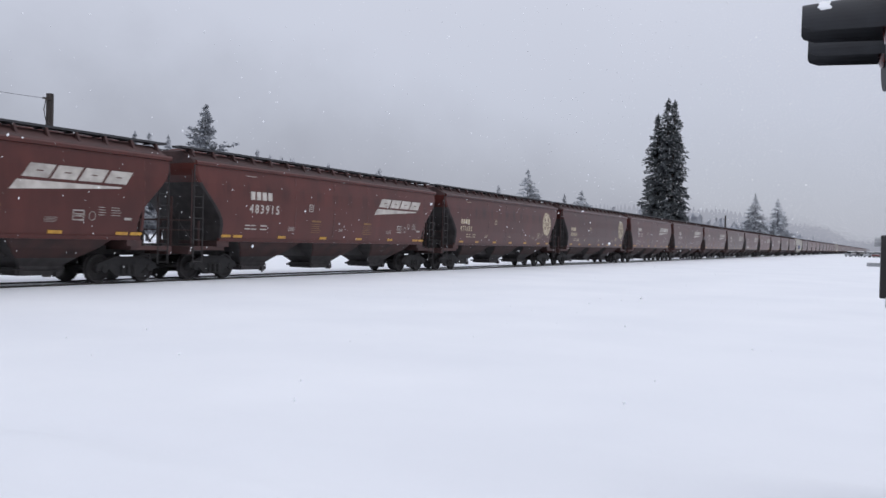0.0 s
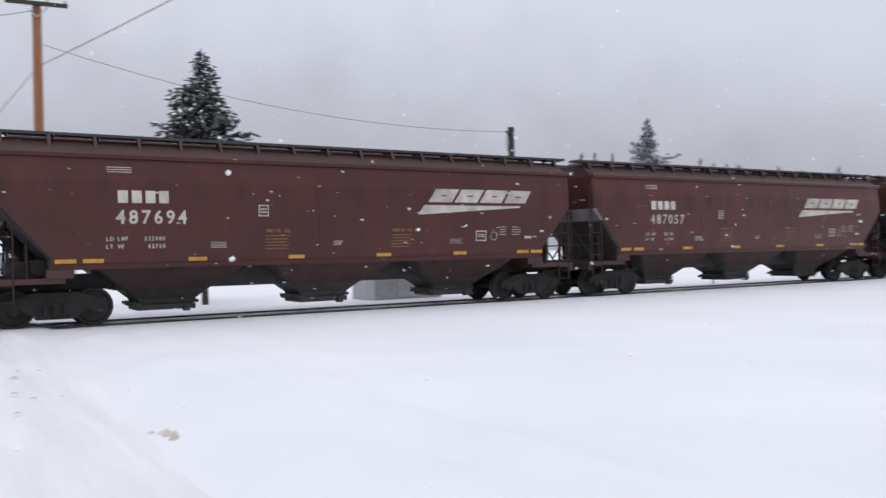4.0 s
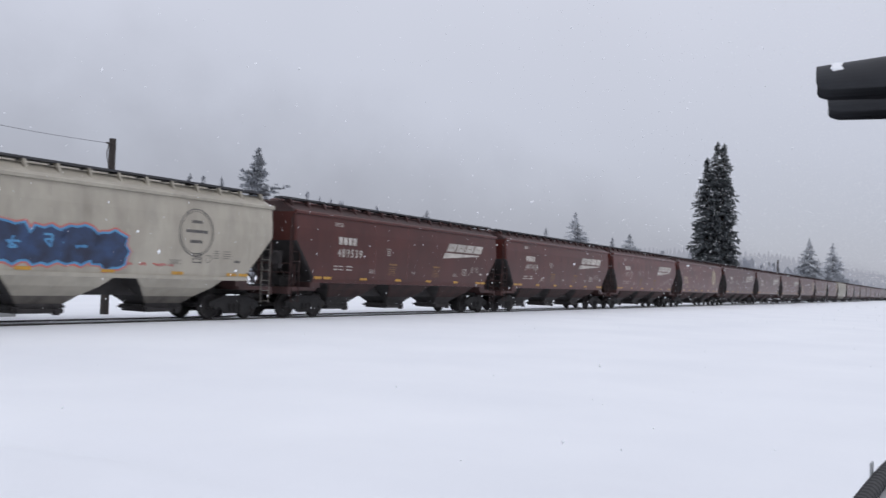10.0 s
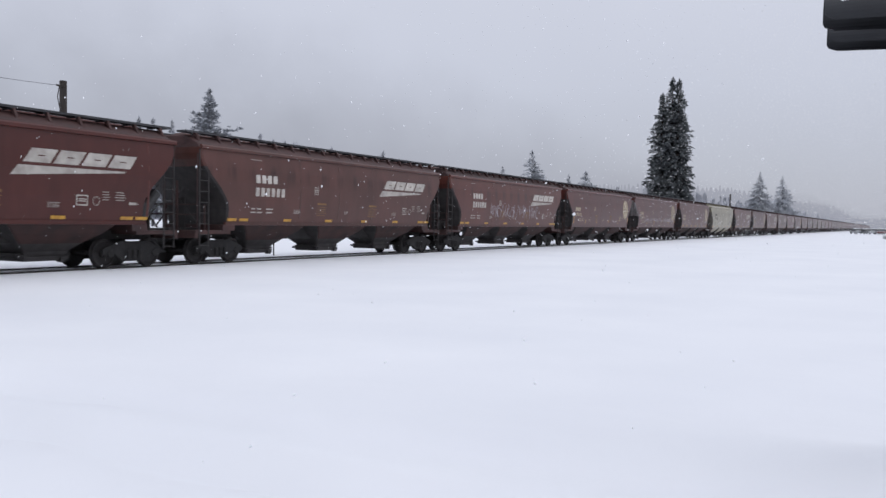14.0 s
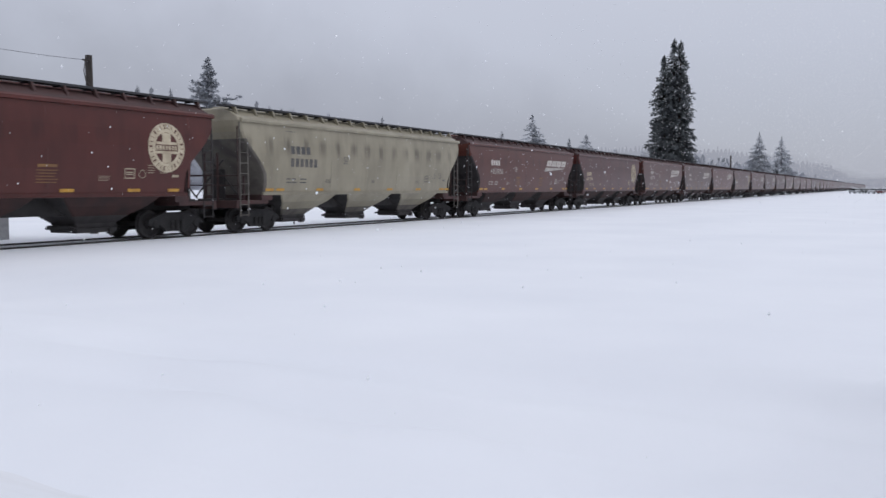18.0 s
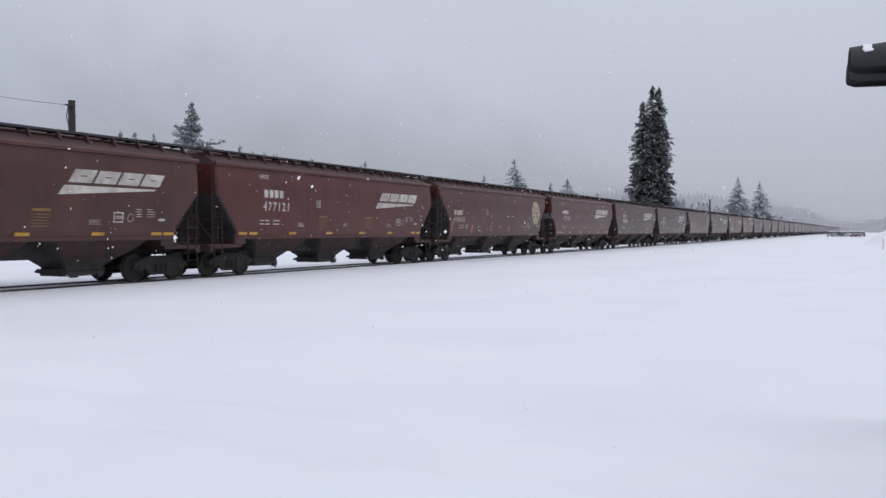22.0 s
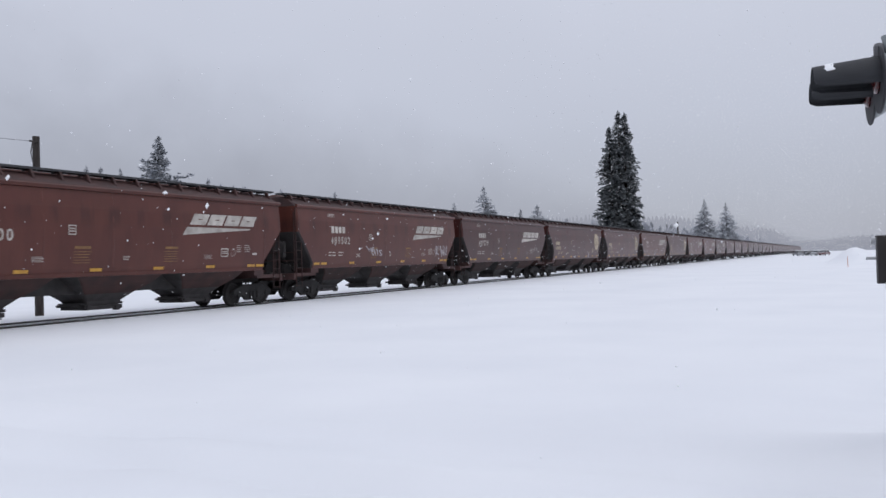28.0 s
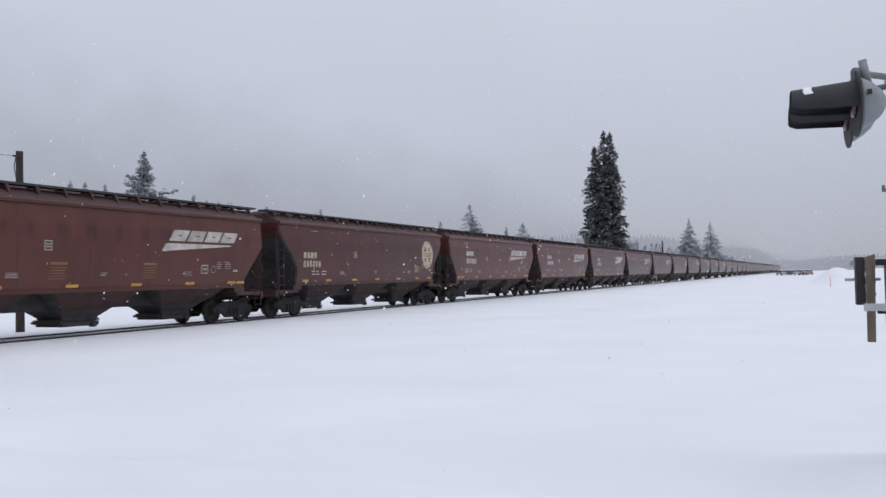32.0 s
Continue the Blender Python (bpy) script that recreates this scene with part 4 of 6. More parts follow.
def build_wagon(k):
    near = -1 <= k <= 45
    fit = round(min((17.75, 18.15, 18.55), key=lambda v: abs(v - length_of(k))) / 19.7, 4)
    curved = k in EMBLEM or k in ROUNDED
    upright = k in (21, 22, 30)
    rnd = random.Random(k + 100)
    paint = "beige" if k == 24 else "grey" if k == 13 else "rust" if k in BRIGHT else "mauve" if k in WEATHERED else "brown" if k in DEEP or k > 44 and k % 2 else "red"
    ink = "black_ink" if k in (13, 24) else "cream_ink" if k in EMBLEM else "white"
    tone = {"beige": "dusty beige", "grey": "pale grey", "mauve": "weathered maroon", "brown": "faded brown", "red": "oxide-red", "rust": "bright rust-red"}[paint]
    mark = "plain sides" if k == 24 else "blue spray-painted scrawl" if k == 13 else "round cream badge" if k in EMBLEM else "slanted white company mark"
    w = thing("hopper_wagon", f"{tone} covered hopper wagon with {mark} on rails", "freight wagon", "wagons of the grain train")
    w.matrix_basis = pose(place_of(k, 0.0), TRACK, 0)
    WAGONS[k] = w
    part("body", kit("body", body_mesh, paint, curved, -1 if k in (6, 22, 31) else 1 if k in (4, 10) else 0, fit=fit), None, w)
    part("roof", kit("roof", roof_mesh, paint if k in (13, 24) else "grime", fit=fit), None, w)
    back = pose(0, 0, 0, 0, 0, 180)
    part("roofwalk", kit("walk", walk_mesh, fit=fit), None, w, "dark steel grating")
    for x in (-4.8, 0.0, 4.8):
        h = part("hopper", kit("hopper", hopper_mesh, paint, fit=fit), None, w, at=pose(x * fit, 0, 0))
        if near:
            part("outlet_gate", kit("gate", gate_mesh, fit=fit), None, h, "grimy black steel")
    part("centre_sill", kit("sill", centre_sill_mesh, fit=fit), None, w, "grimy black steel")
    for end, m in ((1, None), (-1, back)):
        out = pose(0.35 * fit, 0, 0) if m is None else back @ pose(0.35 * fit, 0, 0)
        part("end_platform", kit("platform", platform_mesh, "grime", fit=fit), None, w, at=out)
        b = part("bogie", kit("bolster", bolster_mesh), None, w, "cast iron", at=pose(end * BOGIE * fit, 0, 0))
        for m2 in (None, back):
            part("side_frame", kit("frame", lambda: mesh_of("side_frame", side_frame_mesh(), "iron")), None, b, at=m2)
        for s in (-1, 1):
            ws = part("wheelset", kit("wheels", wheelset_mesh, 20 if near else 12), None, b, "worn steel", at=pose(s * 0.89, 0, 0.457))
            if near:
                WHEELSETS.append((s, ws))
    if near:
        part("roofwalk", kit("walk", walk_mesh, fit=fit), None, w, at=back)
        part("trough_hatch", kit("hatch", hatch_mesh, paint, fit=fit), None, w)
        part("eave_rail", kit("chord", chord_mesh, paint, fit=fit), None, w)
        part("side_sill", kit("sidesill", sill_mesh, paint, fit=fit), None, w)
        for j in range(17):
            part("roofwalk_bracket", kit("bracket", bracket_mesh, paint if k in (13, 24) else "grime", fit=fit), None, w, at=pose((j - 8) * 1.12 * fit, 0, 0))
        for wide, m in ((0.75, pose(0.35 * fit, 0, 0)), (0.35, back @ pose(0.35 * fit, 0, 0))):
            part("end_post", kit("post", post_mesh, "grime", fit=fit), None, w, at=m)
            part("end_plate", kit("added_endplate", end_plate_mesh, wide, fit=fit), None, w, at=m)
            part("coupler", kit("coupler", coupler_mesh, fit=fit), None, w, "cast iron", at=m)
            part("brake_hose", kit("hose", hose_mesh, fit=fit), None, w, "black rubber", at=m)
            for y in (-1.47, 1.47):
                part("ladder", kit("ladder", ladder_mesh, "pale_grime" if k in (13, 24) else "under" if curved else "soot", y, 4.05, fit=fit), None, w, at=m)
        turned = k in (5, 9, 12, 20, 21, 22) or (k not in (4, 8, 10, 11) and rnd.random() < 0.4)
        at_end = back @ pose(0.35 * fit, 0, 0) if turned else pose(0.35 * fit, 0, 0)
        part("brake_wheel", kit("brake", brake_mesh, fit=fit), None, w, at=at_end)
        part("brake_cylinder", kit("cylinder", cylinder_mesh, fit=fit), None, w, at=at_end)
        part("side_plate", kit("sideplate", side_plate_mesh, fit=fit), None, w, at=at_end)
        part("air_reservoir", kit("reservoir", reservoir_mesh, fit=fit), None, w, "grimy grey air tank", at=back if turned else None)
        part("stencilled_data", kit("stencil", stencil_mesh, curved, ink, k in (5, 6), fit=fit), None, w, "small black stencils" if ink == "black_ink" else "small pale stencils", kind="stuff")
        part("running_number", kit("number", number_mesh, NUMBERS.get(k, 0), ink, -7.15 if k in EMBLEM else -6.15, 2.2 if k in EMBLEM else 2.48, 0.8 if k in EMBLEM else 0.94, fit=fit), None, w)
        part("owner_mark", kit("owner", owner_mesh, ink, -7.15 if k in EMBLEM else -6.15, 2.6 if k in EMBLEM else 2.98, 0.84 if k in EMBLEM else 0.96, fit=fit), None, w)
        for x in (-3.4, -0.55, 2.25, 7.95):
            part("weld_seam", kit("seam", seam_mesh, paint, fit=fit), None, w, at=pose(x * fit, 0, 0))
        if rnd.random() < 0.55:
            part("snow_patch", kit("roofsnow", roof_snow_mesh, fit=fit), None, w, "snow caught at the roof end")
        if k not in (13, 24) and (k not in EMBLEM or k in (21, 22, 23)):
            for x in (-2.2, 1.85):
                part("warning_stencil", kit("warn", warning_mesh, x, k in (4, 5, 6), fit=fit), None, w, "worn yellow stencil", kind="stuff")
        for x in ((-4.5, -1.6, 1.6, 4.7, 7.6) if k == 22 else (-7.4, -4.5, -1.6, 1.6, 4.7, 7.6) if upright else (-6.9, -4.8, -2.2, 0.3, 2.9, 5.4, 7.1) if k in EMBLEM else (-7.4, -6.75, -4.1, -1.25, 1.6, 4.4, 6.95, 7.55)):
            part("reflective_strip", kit("strip", strip_mesh, x, upright, fit=fit), None, w, "yellow reflective strip")
        if k == 13:
            for name, grow, proud, words in (("spray_red", 0.13, 0.008, "red halo of spray paint"), ("spray_sky", 0.07, 0.011, "light blue outline of spray paint"), ("spray_blue", 0.0, 0.014, "dark blue fill of spray paint")):
                bm = B()
                for j in range(5):
                    blot(bm, -2.6 + 1.02 * j, 2.2 + 0.08 * (j % 2), 0.58, 0.52, 50 + j, grow, proud)
                part("spray_paint", bm, name, w, words, kind="stuff")
            bm = B()
            for j in range(4):
                scribble(bm, -2.75 + 1.02 * j, -2.55 + 1.02 * j, 2.05, 0.5, 0.03, 70 + j, 0.3, 0.017)
            part("spray_paint", bm, "spray_sky", w, "light blue strokes of spray paint", kind="stuff")
            bm = B()
            scribble(bm, 2.0, 3.6, 1.78, 0.09, 0.025, 8, 0.4)
            scribble(bm, -4.9, -3.6, 2.2, 0.16, 0.03, 6, 0.2)
            part("spray_paint", bm, "spray_red", w, "red spray paint", kind="stuff")
            part("round_badge", kit("emblem", emblem_mesh, "black_ink", 5.1, fit=fit), None, w, "round badge in faded black")
        if k in (20, 22):
            bm = B()
            scribble(bm, -5.3 if k == 22 else -3.5, 5.8 if k == 22 else 3.8, 1.92, 0.44 if k == 22 else 0.85, 0.017, k)
            part("spray_paint", bm, "spray_pale", w, "pale spray-painted scrawl", kind="stuff")
        if k == 22:
            for name, ofs, words in (("spray_teal", 0.0, "faded teal smear of spray paint"), ("spray_pale", 0.07, "pale smear of spray paint"), ("spray_red", 0.14, "faded red smear of spray paint")):
                bm = B()
                for j in range(6):
                    scribble(bm, -7.5 + 0.17 * j + ofs, -7.36 + 0.17 * j + ofs, 3.12 - 0.23 * j, 0.2, 0.02, 40 + j, 0.16)
                part("spray_paint", bm, name, w, words, kind="stuff")
            for x in (-4.65, -2.1, 0.85, 3.2):
                bm = B()
                bar(bm, x * fit - 0.13, x * fit + 0.13, 1.52, 1.6, 0.0, 0.012)
                part("reflective_strip", bm, "white", w, "dulled white reflective strip")
        if k == 8:
            bm = B()
            scribble(bm, 5.3, 6.6, 1.75, 0.55, 0.03, k)
            part("spray_paint", bm, "spray_pale", w, "pale spray-painted scrawl", kind="stuff")
        if k == 37:
            bm = B()
            scribble(bm, 5.2, 6.9, 1.75, 0.7, 0.03, 90)
            scribble(bm, -2.5, -1.0, 1.9, 0.5, 0.03, k)
            part("spray_paint", bm, "spray_pale", w, "pale spray-painted scrawl", kind="stuff")
    if k in EMBLEM:
        part("round_badge", kit("emblem", emblem_mesh, "cream_ink", 5.05 if k == 17 else 6.75, fit=fit), None, w, "cream round badge with a cross")
    elif k not in (13, 24):
        mark = part("company_mark", kit("swoosh", swoosh_mesh, fit=fit), None, w, "white company mark of slanted blocks and a wedge")
        for j in range(4):
            part("slanted_block", kit("block", block_mesh, j, fit=fit), None, mark)


# ---- crossing signal and gate ----
def build_signal():
    px, py = 5.66, -0.3
    g = ground_z(px, py)
    m = thing("crossing_signal", "silver level crossing mast with black-hooded red lamps and a gate drive", "crossing signal", at=pose(5.83, -0.115, g, 0, 0, 2))
    at = lambda x, y, z: (x - px, y - py, z - g)
    bm = B()
    tube(bm, (0, 0, -0.2), (0, 0, 4.6), 0.072, seg=24)
    for z in (2.35, 2.62, 3.5):
        lathe(bm, [(z, 0.076), (z + 0.015, 0.08), (z + 0.03, 0.076)], "z", 24)
    part("mast", bm, "alu", m, smooth=False)
    bm = B()
    lathe(bm, [(-0.4, 0.2), (-0.12, 0.17), (-0.04, 0.1)], "z", 16)
    part("mast_base", bm, "galv", m)
    bm = B()
    for x, dx in ((5.2, -0.05), (5.98, 0.05)):
        tube(bm, at(x, 0.15, 3.05), (dx, 0.07, 3.045 - g), 0.024, seg=12)
        tube(bm, at(x, 0.16, 3.065), at(x, 0.16, 2.975), 0.036, seg=14)
        lathe(bm, [(3.065 - g, 0.036), (3.085 - g, 0.026), (3.092 - g, 0.004)], "z", 14, (x - px, 0.16 - py, 0))
    box(bm, -0.1, 0.1, 0.06, 0.2, 2.99 - g, 3.06 - g)
    lathe(bm, [(2.97 - g, 0.078), (2.975 - g, 0.088), (3.065 - g, 0.088), (3.07 - g, 0.078)], "z", 24)
    for z in (2.995, 3.045):
        tube(bm, (-0.09, 0.1, z - g), (-0.13, 0.1, z - g), 0.014, seg=8)
    part("lamp_arm", bm, "dull_steel", m, "dull grey double arm with a clamp")
    bm = B()
    shells(bm, [(3.06 - g, 0.12, 0.1), (3.1 - g, 0.11, 0.09), (3.15 - g, 0.06, 0.05)], chamfer=0.05)
    for v in bm.verts:
        v.co.y += 0.12
    part("snow_cap", bm, "snow_far", m, "snow on the arm", smooth=True)
    for n, x in enumerate((5.2, 5.98)):
        h = new("signal_lamp", None)
        h.parent = m
        h.matrix_basis = pose(*at(x, 0.135, 2.82 if n == 0 else 2.845), 0, 0, 4)
        bm = B()
        lathe(bm, [(-0.165, 0.02), (-0.16, 0.05), (-0.13, 0.1), (-0.075, 0.15), (-0.01, 0.19), (0.018, 0.2)], "y", 22)
        tube(bm, (0, -0.05, 0.15), (0, -0.02, 0.32), 0.03, seg=10)
        part("housing", bm, "lampback", h, "grey cast housing", smooth=True)
        bm = B()
        lathe(bm, [(0.02, 0.24), (0.028, 0.245), (0.036, 0.24)], "y", 32)
        part("background_disc", bm, "black", h, "matt black disc")
        bm = B()
        lathe(bm, [(0.036, 0.1), (0.06, 0.095), (0.07, 0.07), (0.074, 0.02)], "y", 22)
        part("lens", bm, "lens", h, "unlit red lens", smooth=True)
        # hood: a half tube, longer above than below
        bm = B()
        rows = []
        for k in range(25):
            e = k / 24
            a = radians(-14 + 208 * e)
            c, s = math.cos(a), math.sin(a)
            edge = min(1.0, min(e, 1 - e) / 0.1)
            reach = 0.41 + 0.065 * math.sqrt(max(0.0, 1 - (1 - edge) ** 2))
            rows.append([(0.17 * c, 0.036, 0.175 * s), (0.15 * c, reach, 0.138 * s - 0.002), (0.143 * c, reach, 0.131 * s - 0.002), (0.163 * c, 0.036, 0.168 * s)])
        vv = [[bm.verts.new(p) for p in r] for r in rows]
        for r, q in zip(vv, vv[1:]):
            for j in range(4):
                bm.faces.new((r[j], q[j], q[(j + 1) % 4], r[(j + 1) % 4]))
        part("hood", bm, "black", h, "long black hood")
        bm = B()
        shells(bm, [(0.095, 0.075, 0.045), (0.135, 0.07, 0.042), (0.147, 0.03, 0.02)])
        for v in bm.verts:
            v.co.y += 0.36
            v.co.x -= 0.06
            v.co.z -= 0.6 * max(0.0, -v.co.x - 0.05)
        part("snow_cap", bm, "snow_far", h, "patch of snow on the hood")
        bm = B()
        box(bm, -0.206, -0.186, -0.045, -0.015, 0.03, 0.065)
        part("side_light", bm, "under", h, "small dark side lens")
    # step bracket on the mast
    bm = B()
    box(bm, -0.02, 0.02, 0.05, 0.27, 2.2 - g, 2.225 - g)
    box(bm, -0.02, 0.02, 0.25, 0.27, 2.22 - g, 2.25 - g)
    part("hook", bm, "dull_steel", m)
    # gate drive
    bm = B()
    shells(bm, [(1.12 - g, 0.2, 0.15), (1.16 - g, 0.24, 0.2), (1.62 - g, 0.24, 0.2), (1.7 - g, 0.2, 0.17), (1.72 - g, 0.12, 0.1)], chamfer=0.06)
    for v in bm.verts:
        v.co.y += 0.06
    d = part("gate_drive", bm, "drive", m, "grey steel drive housing")
    bm = B()
    shells(bm, [(1.7 - g, 0.13, 0.08), (1.75 - g, 0.125, 0.085), (1.81 - g, 0.09, 0.065), (1.835 - g, 0.04, 0.03)], chamfer=0.06)
    for v in bm.verts:
        v.co.y += 0.14
    part("snow_cap", bm, "snow_far", d, "heap of snow on the housing", smooth=True)
    bm = B()
    for z in (1.25, 1.63):
        box(bm, 0.1, 0.16, 0.05, 0.32, z - g, z - g + 0.05)
    part("hinge", bm, "under", d, "dark hinge bars")
    # counterweight arm
    bm = B()
    box(bm, *[v for p in zip(at(5.36, -0.34, 1.29), at(5.4, 0.15, 1.345)) for v in p])
    part("weight_bar", bm, "galv", m, "galvanised bar")
    bm = B()
    box(bm, *[v for p in zip(at(5.78, 0.1, 1.32), at(5.94, 0.165, 1.7)) for v in p])
    for z in (1.4, 1.5, 1.6):
        tube(bm, at(5.86, 0.02, z), at(5.86, 0.1, z), 0.012, seg=8)
    part("counterweight", bm, "under", m, "stack of dark steel plates")
    bm = B()
    tube(bm, at(5.9, -0.02, 1.52), at(5.9, 0.24, 1.52), 0.012, seg=8)
    tube(bm, at(5.9, 0.2, 1.66), at(5.9, -0.2, 1.66), 0.03, seg=8)
    part("tie_rod", bm, "galv", m)
    bm = B()
    prism(bm, [(0.045 - py, 1.03 - g), (0.1 - py, 1.03 - g), (0.095 - py, 1.7 - g), (0.03 - py, 1.72 - g)], 5.72 - px, 5.8 - px, "x")
    part("support_board", bm, "wood", m, "weathered timber board")


def build_mast_cables():
    bm = B()
    for k in range(3):
        cx, cy, cz, r = 5.5, -0.37 + 0.012 * k, 0.72 - 0.02 * k, 0.115 + 0.015 * k
        cable(bm, [(cx - 0.04 * k, cy + r * 0.75 * math.cos(a), cz + r * math.sin(a)) for a in np.linspace(0, math.tau, 25)], 0.006, 6)
    cable(bm, [(5.5, -0.3, 1.15), (5.49, -0.24, 1.0), (5.48, -0.22, 0.8), (5.49, -0.26, 0.62), (5.5, -0.34, 0.54)], 0.009, 6)
    thing("cable_coil", "black cable coiled at the foot of the gate drive", "cable", bm=bm, material="rubber", at=pose(0.17, 0.215, 0))


def build_gate_arm():
    a, b = Vector((5.52, 0.03, 0.99)), Vector((0.997, 0.367, 0.99))
    way = (b - a).normalized()
    length = (b - a).length
    arm = thing("gate_arm", "lowered red and white striped crossing gate arm with red lamps", "crossing gate", at=Matrix.Translation(a) @ pose(0, 0, 0, 0, 0, math.degrees(math.atan2(way.y, way.x))))
    bm = B()
    # channel section, open below
    prism(bm, [(-0.03, -0.07), (-0.024, -0.07), (-0.024, 0.064), (0.024, 0.064), (0.024, -0.07), (0.03, -0.07), (0.03, 0.07), (-0.03, 0.07)], -0.12, length, "x")
    part("beam", bm, "galv", arm, "galvanised channel beam")
    k, x = 0, 0.14
    while x < length - 0.05:
        for s in (-1, 1):
            bm = B()
            box(bm, x, min(x + 0.568, length), s * 0.0335 - 0.002, s * 0.0335 + 0.002, -0.066, 0.064)
            part("stripe", bm, "stripe_red" if k % 2 else "stripe_white", arm, "red reflective panel" if k % 2 else "white reflective panel")
        x += 0.57
        k += 1
    # corrugated hose along the top
    bm = B()
    path = [Vector((-0.25, -0.02, 0.02)), Vector((0.1, -0.012, 0.085))] + [Vector((0.1 + 0.25 * j, -0.012 - 0.004 * math.sin(j * 1.3), 0.09 + 0.003 * math.sin(j * 0.9))) for j in range(1, 15)] + [Vector((3.68, -0.02, 0.06)), Vector((3.74, -0.03, 0.0))]
    cable(bm, path, 0.021, 10)
    hose = part("lamp_cable", bm, "rubber", arm, "black corrugated cable")
    rib = B()
    lathe(rib, [(-0.006, 0.021), (0.0, 0.0245), (0.006, 0.021)], "x", 10)
    ribs = mesh_of("rib", rib, "rubber")
    for j in range(60):
        u = 1.15 + j * 0.04
        q = (u - 0.1) / 0.25
        part("rib", ribs, None, hose, at=pose(u, -0.012 - 0.004 * math.sin(q * 1.3), 0.09 + 0.003 * math.sin(q * 0.9)))
    for x in (0.95, 2.03, 2.79, 3.6):
        bm = B()
        box(bm, x - 0.02, x + 0.02, -0.045, 0.045, 0.071, 0.076)
        box(bm, x - 0.02, x + 0.02, -0.045, -0.04, 0.03, 0.13)
        box(bm, x - 0.02, x + 0.02, 0.038, 0.043, 0.02, 0.1)
        part("clip", bm, "galv", arm, "galvanised clip")
    for x, y, z in ((1.59, 0.01, 0.19), (4.07, 0.038, 0.205)):
        h = new("arm_lamp", None)
        h.parent = arm
        h.matrix_basis = pose(x, y, z, 0, 0, 0) @ Matrix.Scale(0.48, 4)
        bm = B()
        lathe(bm, [(-0.032, 0.108), (-0.027, 0.118), (0.027, 0.118), (0.032, 0.108)], "y", 24)
        part("band", bm, "black", h, "black band")
        for s in (-1, 1):
            bm = B()
            lathe(bm, [(s * 0.028, 0.112), (s * 0.04, 0.11), (s * 0.058, 0.075), (s * 0.06, 0.045), (s * 0.072, 0.04), (s * 0.078, 0.004)], "y", 24)
            part("lens", bm, "ember", h, "glowing red lens", smooth=True)
            bm = B()
            lathe(bm, [(s * 0.072, 0.026), (s * 0.082, 0.018), (s * 0.086, 0.003)], "y", 12)
            part("bulb", bm, "lit", h, "glowing red centre")
        bm = B()
        box(bm, -0.07, 0.07, -0.075, 0.075, -0.3, -0.11)
        tube(bm, (-0.1, 0, -0.13), (0.1, 0, -0.13), 0.022, seg=12)
        tube(bm, (0.0, -0.12, -0.2), (0.0, 0.12, -0.2), 0.01, seg=8)
        part("bracket", bm, "black", h, "black clamp")
        bm = B()
        ring_pts = [(0.075, 0.038 * math.cos(q), -0.13 + 0.038 * math.sin(q)) for q in np.linspace(0, math.tau, 15)]
        cable(bm, ring_pts, 0.009, 6)
        part("gland", bm, "galv", h, "pale ring of the cable gland")


def build_far_signal():
    x, y = -8.54, 28.70
    g = ground_z(x, y)
    m = thing("crossing_signal", "crossing mast behind the track with a lit red lamp", "crossing signal", at=pose(x, y, g))
    bm = B()
    tube(bm, (0, 0, -0.2), (0, 0, 4.4), 0.06, seg=12)
    part("mast", bm, "alu", m)
    bm = B()
    tube(bm, (-0.6, -0.1, 3.05), (0.6, -0.1, 3.05), 0.03, seg=8)
    part("lamp_arm", bm, "galv", m)
    for n, dx in enumerate((-0.4, 0.4)):
        h = new("signal_lamp", None)
        h.parent = m
        h.matrix_basis = pose(dx, -0.15, 2.98)
        bm = B()
        lathe(bm, [(0.0, 0.3), (0.02, 0.3)], "y", 24)
        part("background_disc", bm, "black", h)
        bm = B()
        lathe(bm, [(-0.04, 0.12), (-0.001, 0.15)], "y", 16)
        part("lens", bm, "lens" if n else "lit", h, "unlit red lens" if n else "lit red lens")
        bm = B()
        lathe(bm, [(0.021, 0.16), (0.1, 0.14), (0.18, 0.05)], "y", 16)
        part("housing", bm, "lampback", h)


# ---- poles and wires ----
def build_pole(x, y, top, r, material, label, arm=0.0, arm_z=0.0, turn=0.0):
    g = ground_z(x, y)
    p = thing("utility_pole", label, "utility pole", "poles along the track", at=pose(x, y, g - 0.2))
    bm = B()
    tube(bm, (0, 0, 0), (0, 0, top - g + 0.2), r * 1.25, r, 12)
    part("shaft", bm, material, p)
    if arm:
        z = top - g + 0.2 - arm_z
        q = Matrix.Rotation(radians(turn), 4, "Z")
        bm = B()
        box(bm, -arm / 2, arm / 2, -r - 0.12, -r, z - 0.06, z + 0.06)
        bmesh.ops.transform(bm, matrix=q, verts=bm.verts[:])
        part("crossarm", bm, "pole", p, "dark timber crossarm")
        bm = B()
        for s in (-1, 1):
            tube(bm, (s * arm * 0.2, -r - 0.06, z - 0.05), (0, -r - 0.02, z - 0.45), 0.02, seg=6)
        bmesh.ops.transform(bm, matrix=q, verts=bm.verts[:])
        part("brace", bm, "galv", p)
        for s in (-0.46, -0.16, 0.16, 0.46):
            bm = B()
            lathe(bm, [(z + 0.06, 0.02), (z + 0.1, 0.05), (z + 0.15, 0.05), (z + 0.17, 0.02)], "z", 10, (s * arm, -r - 0.06, 0))
            bmesh.ops.transform(bm, matrix=q, verts=bm.verts[:])
            part("insulator", bm, "galv", p)
    return p


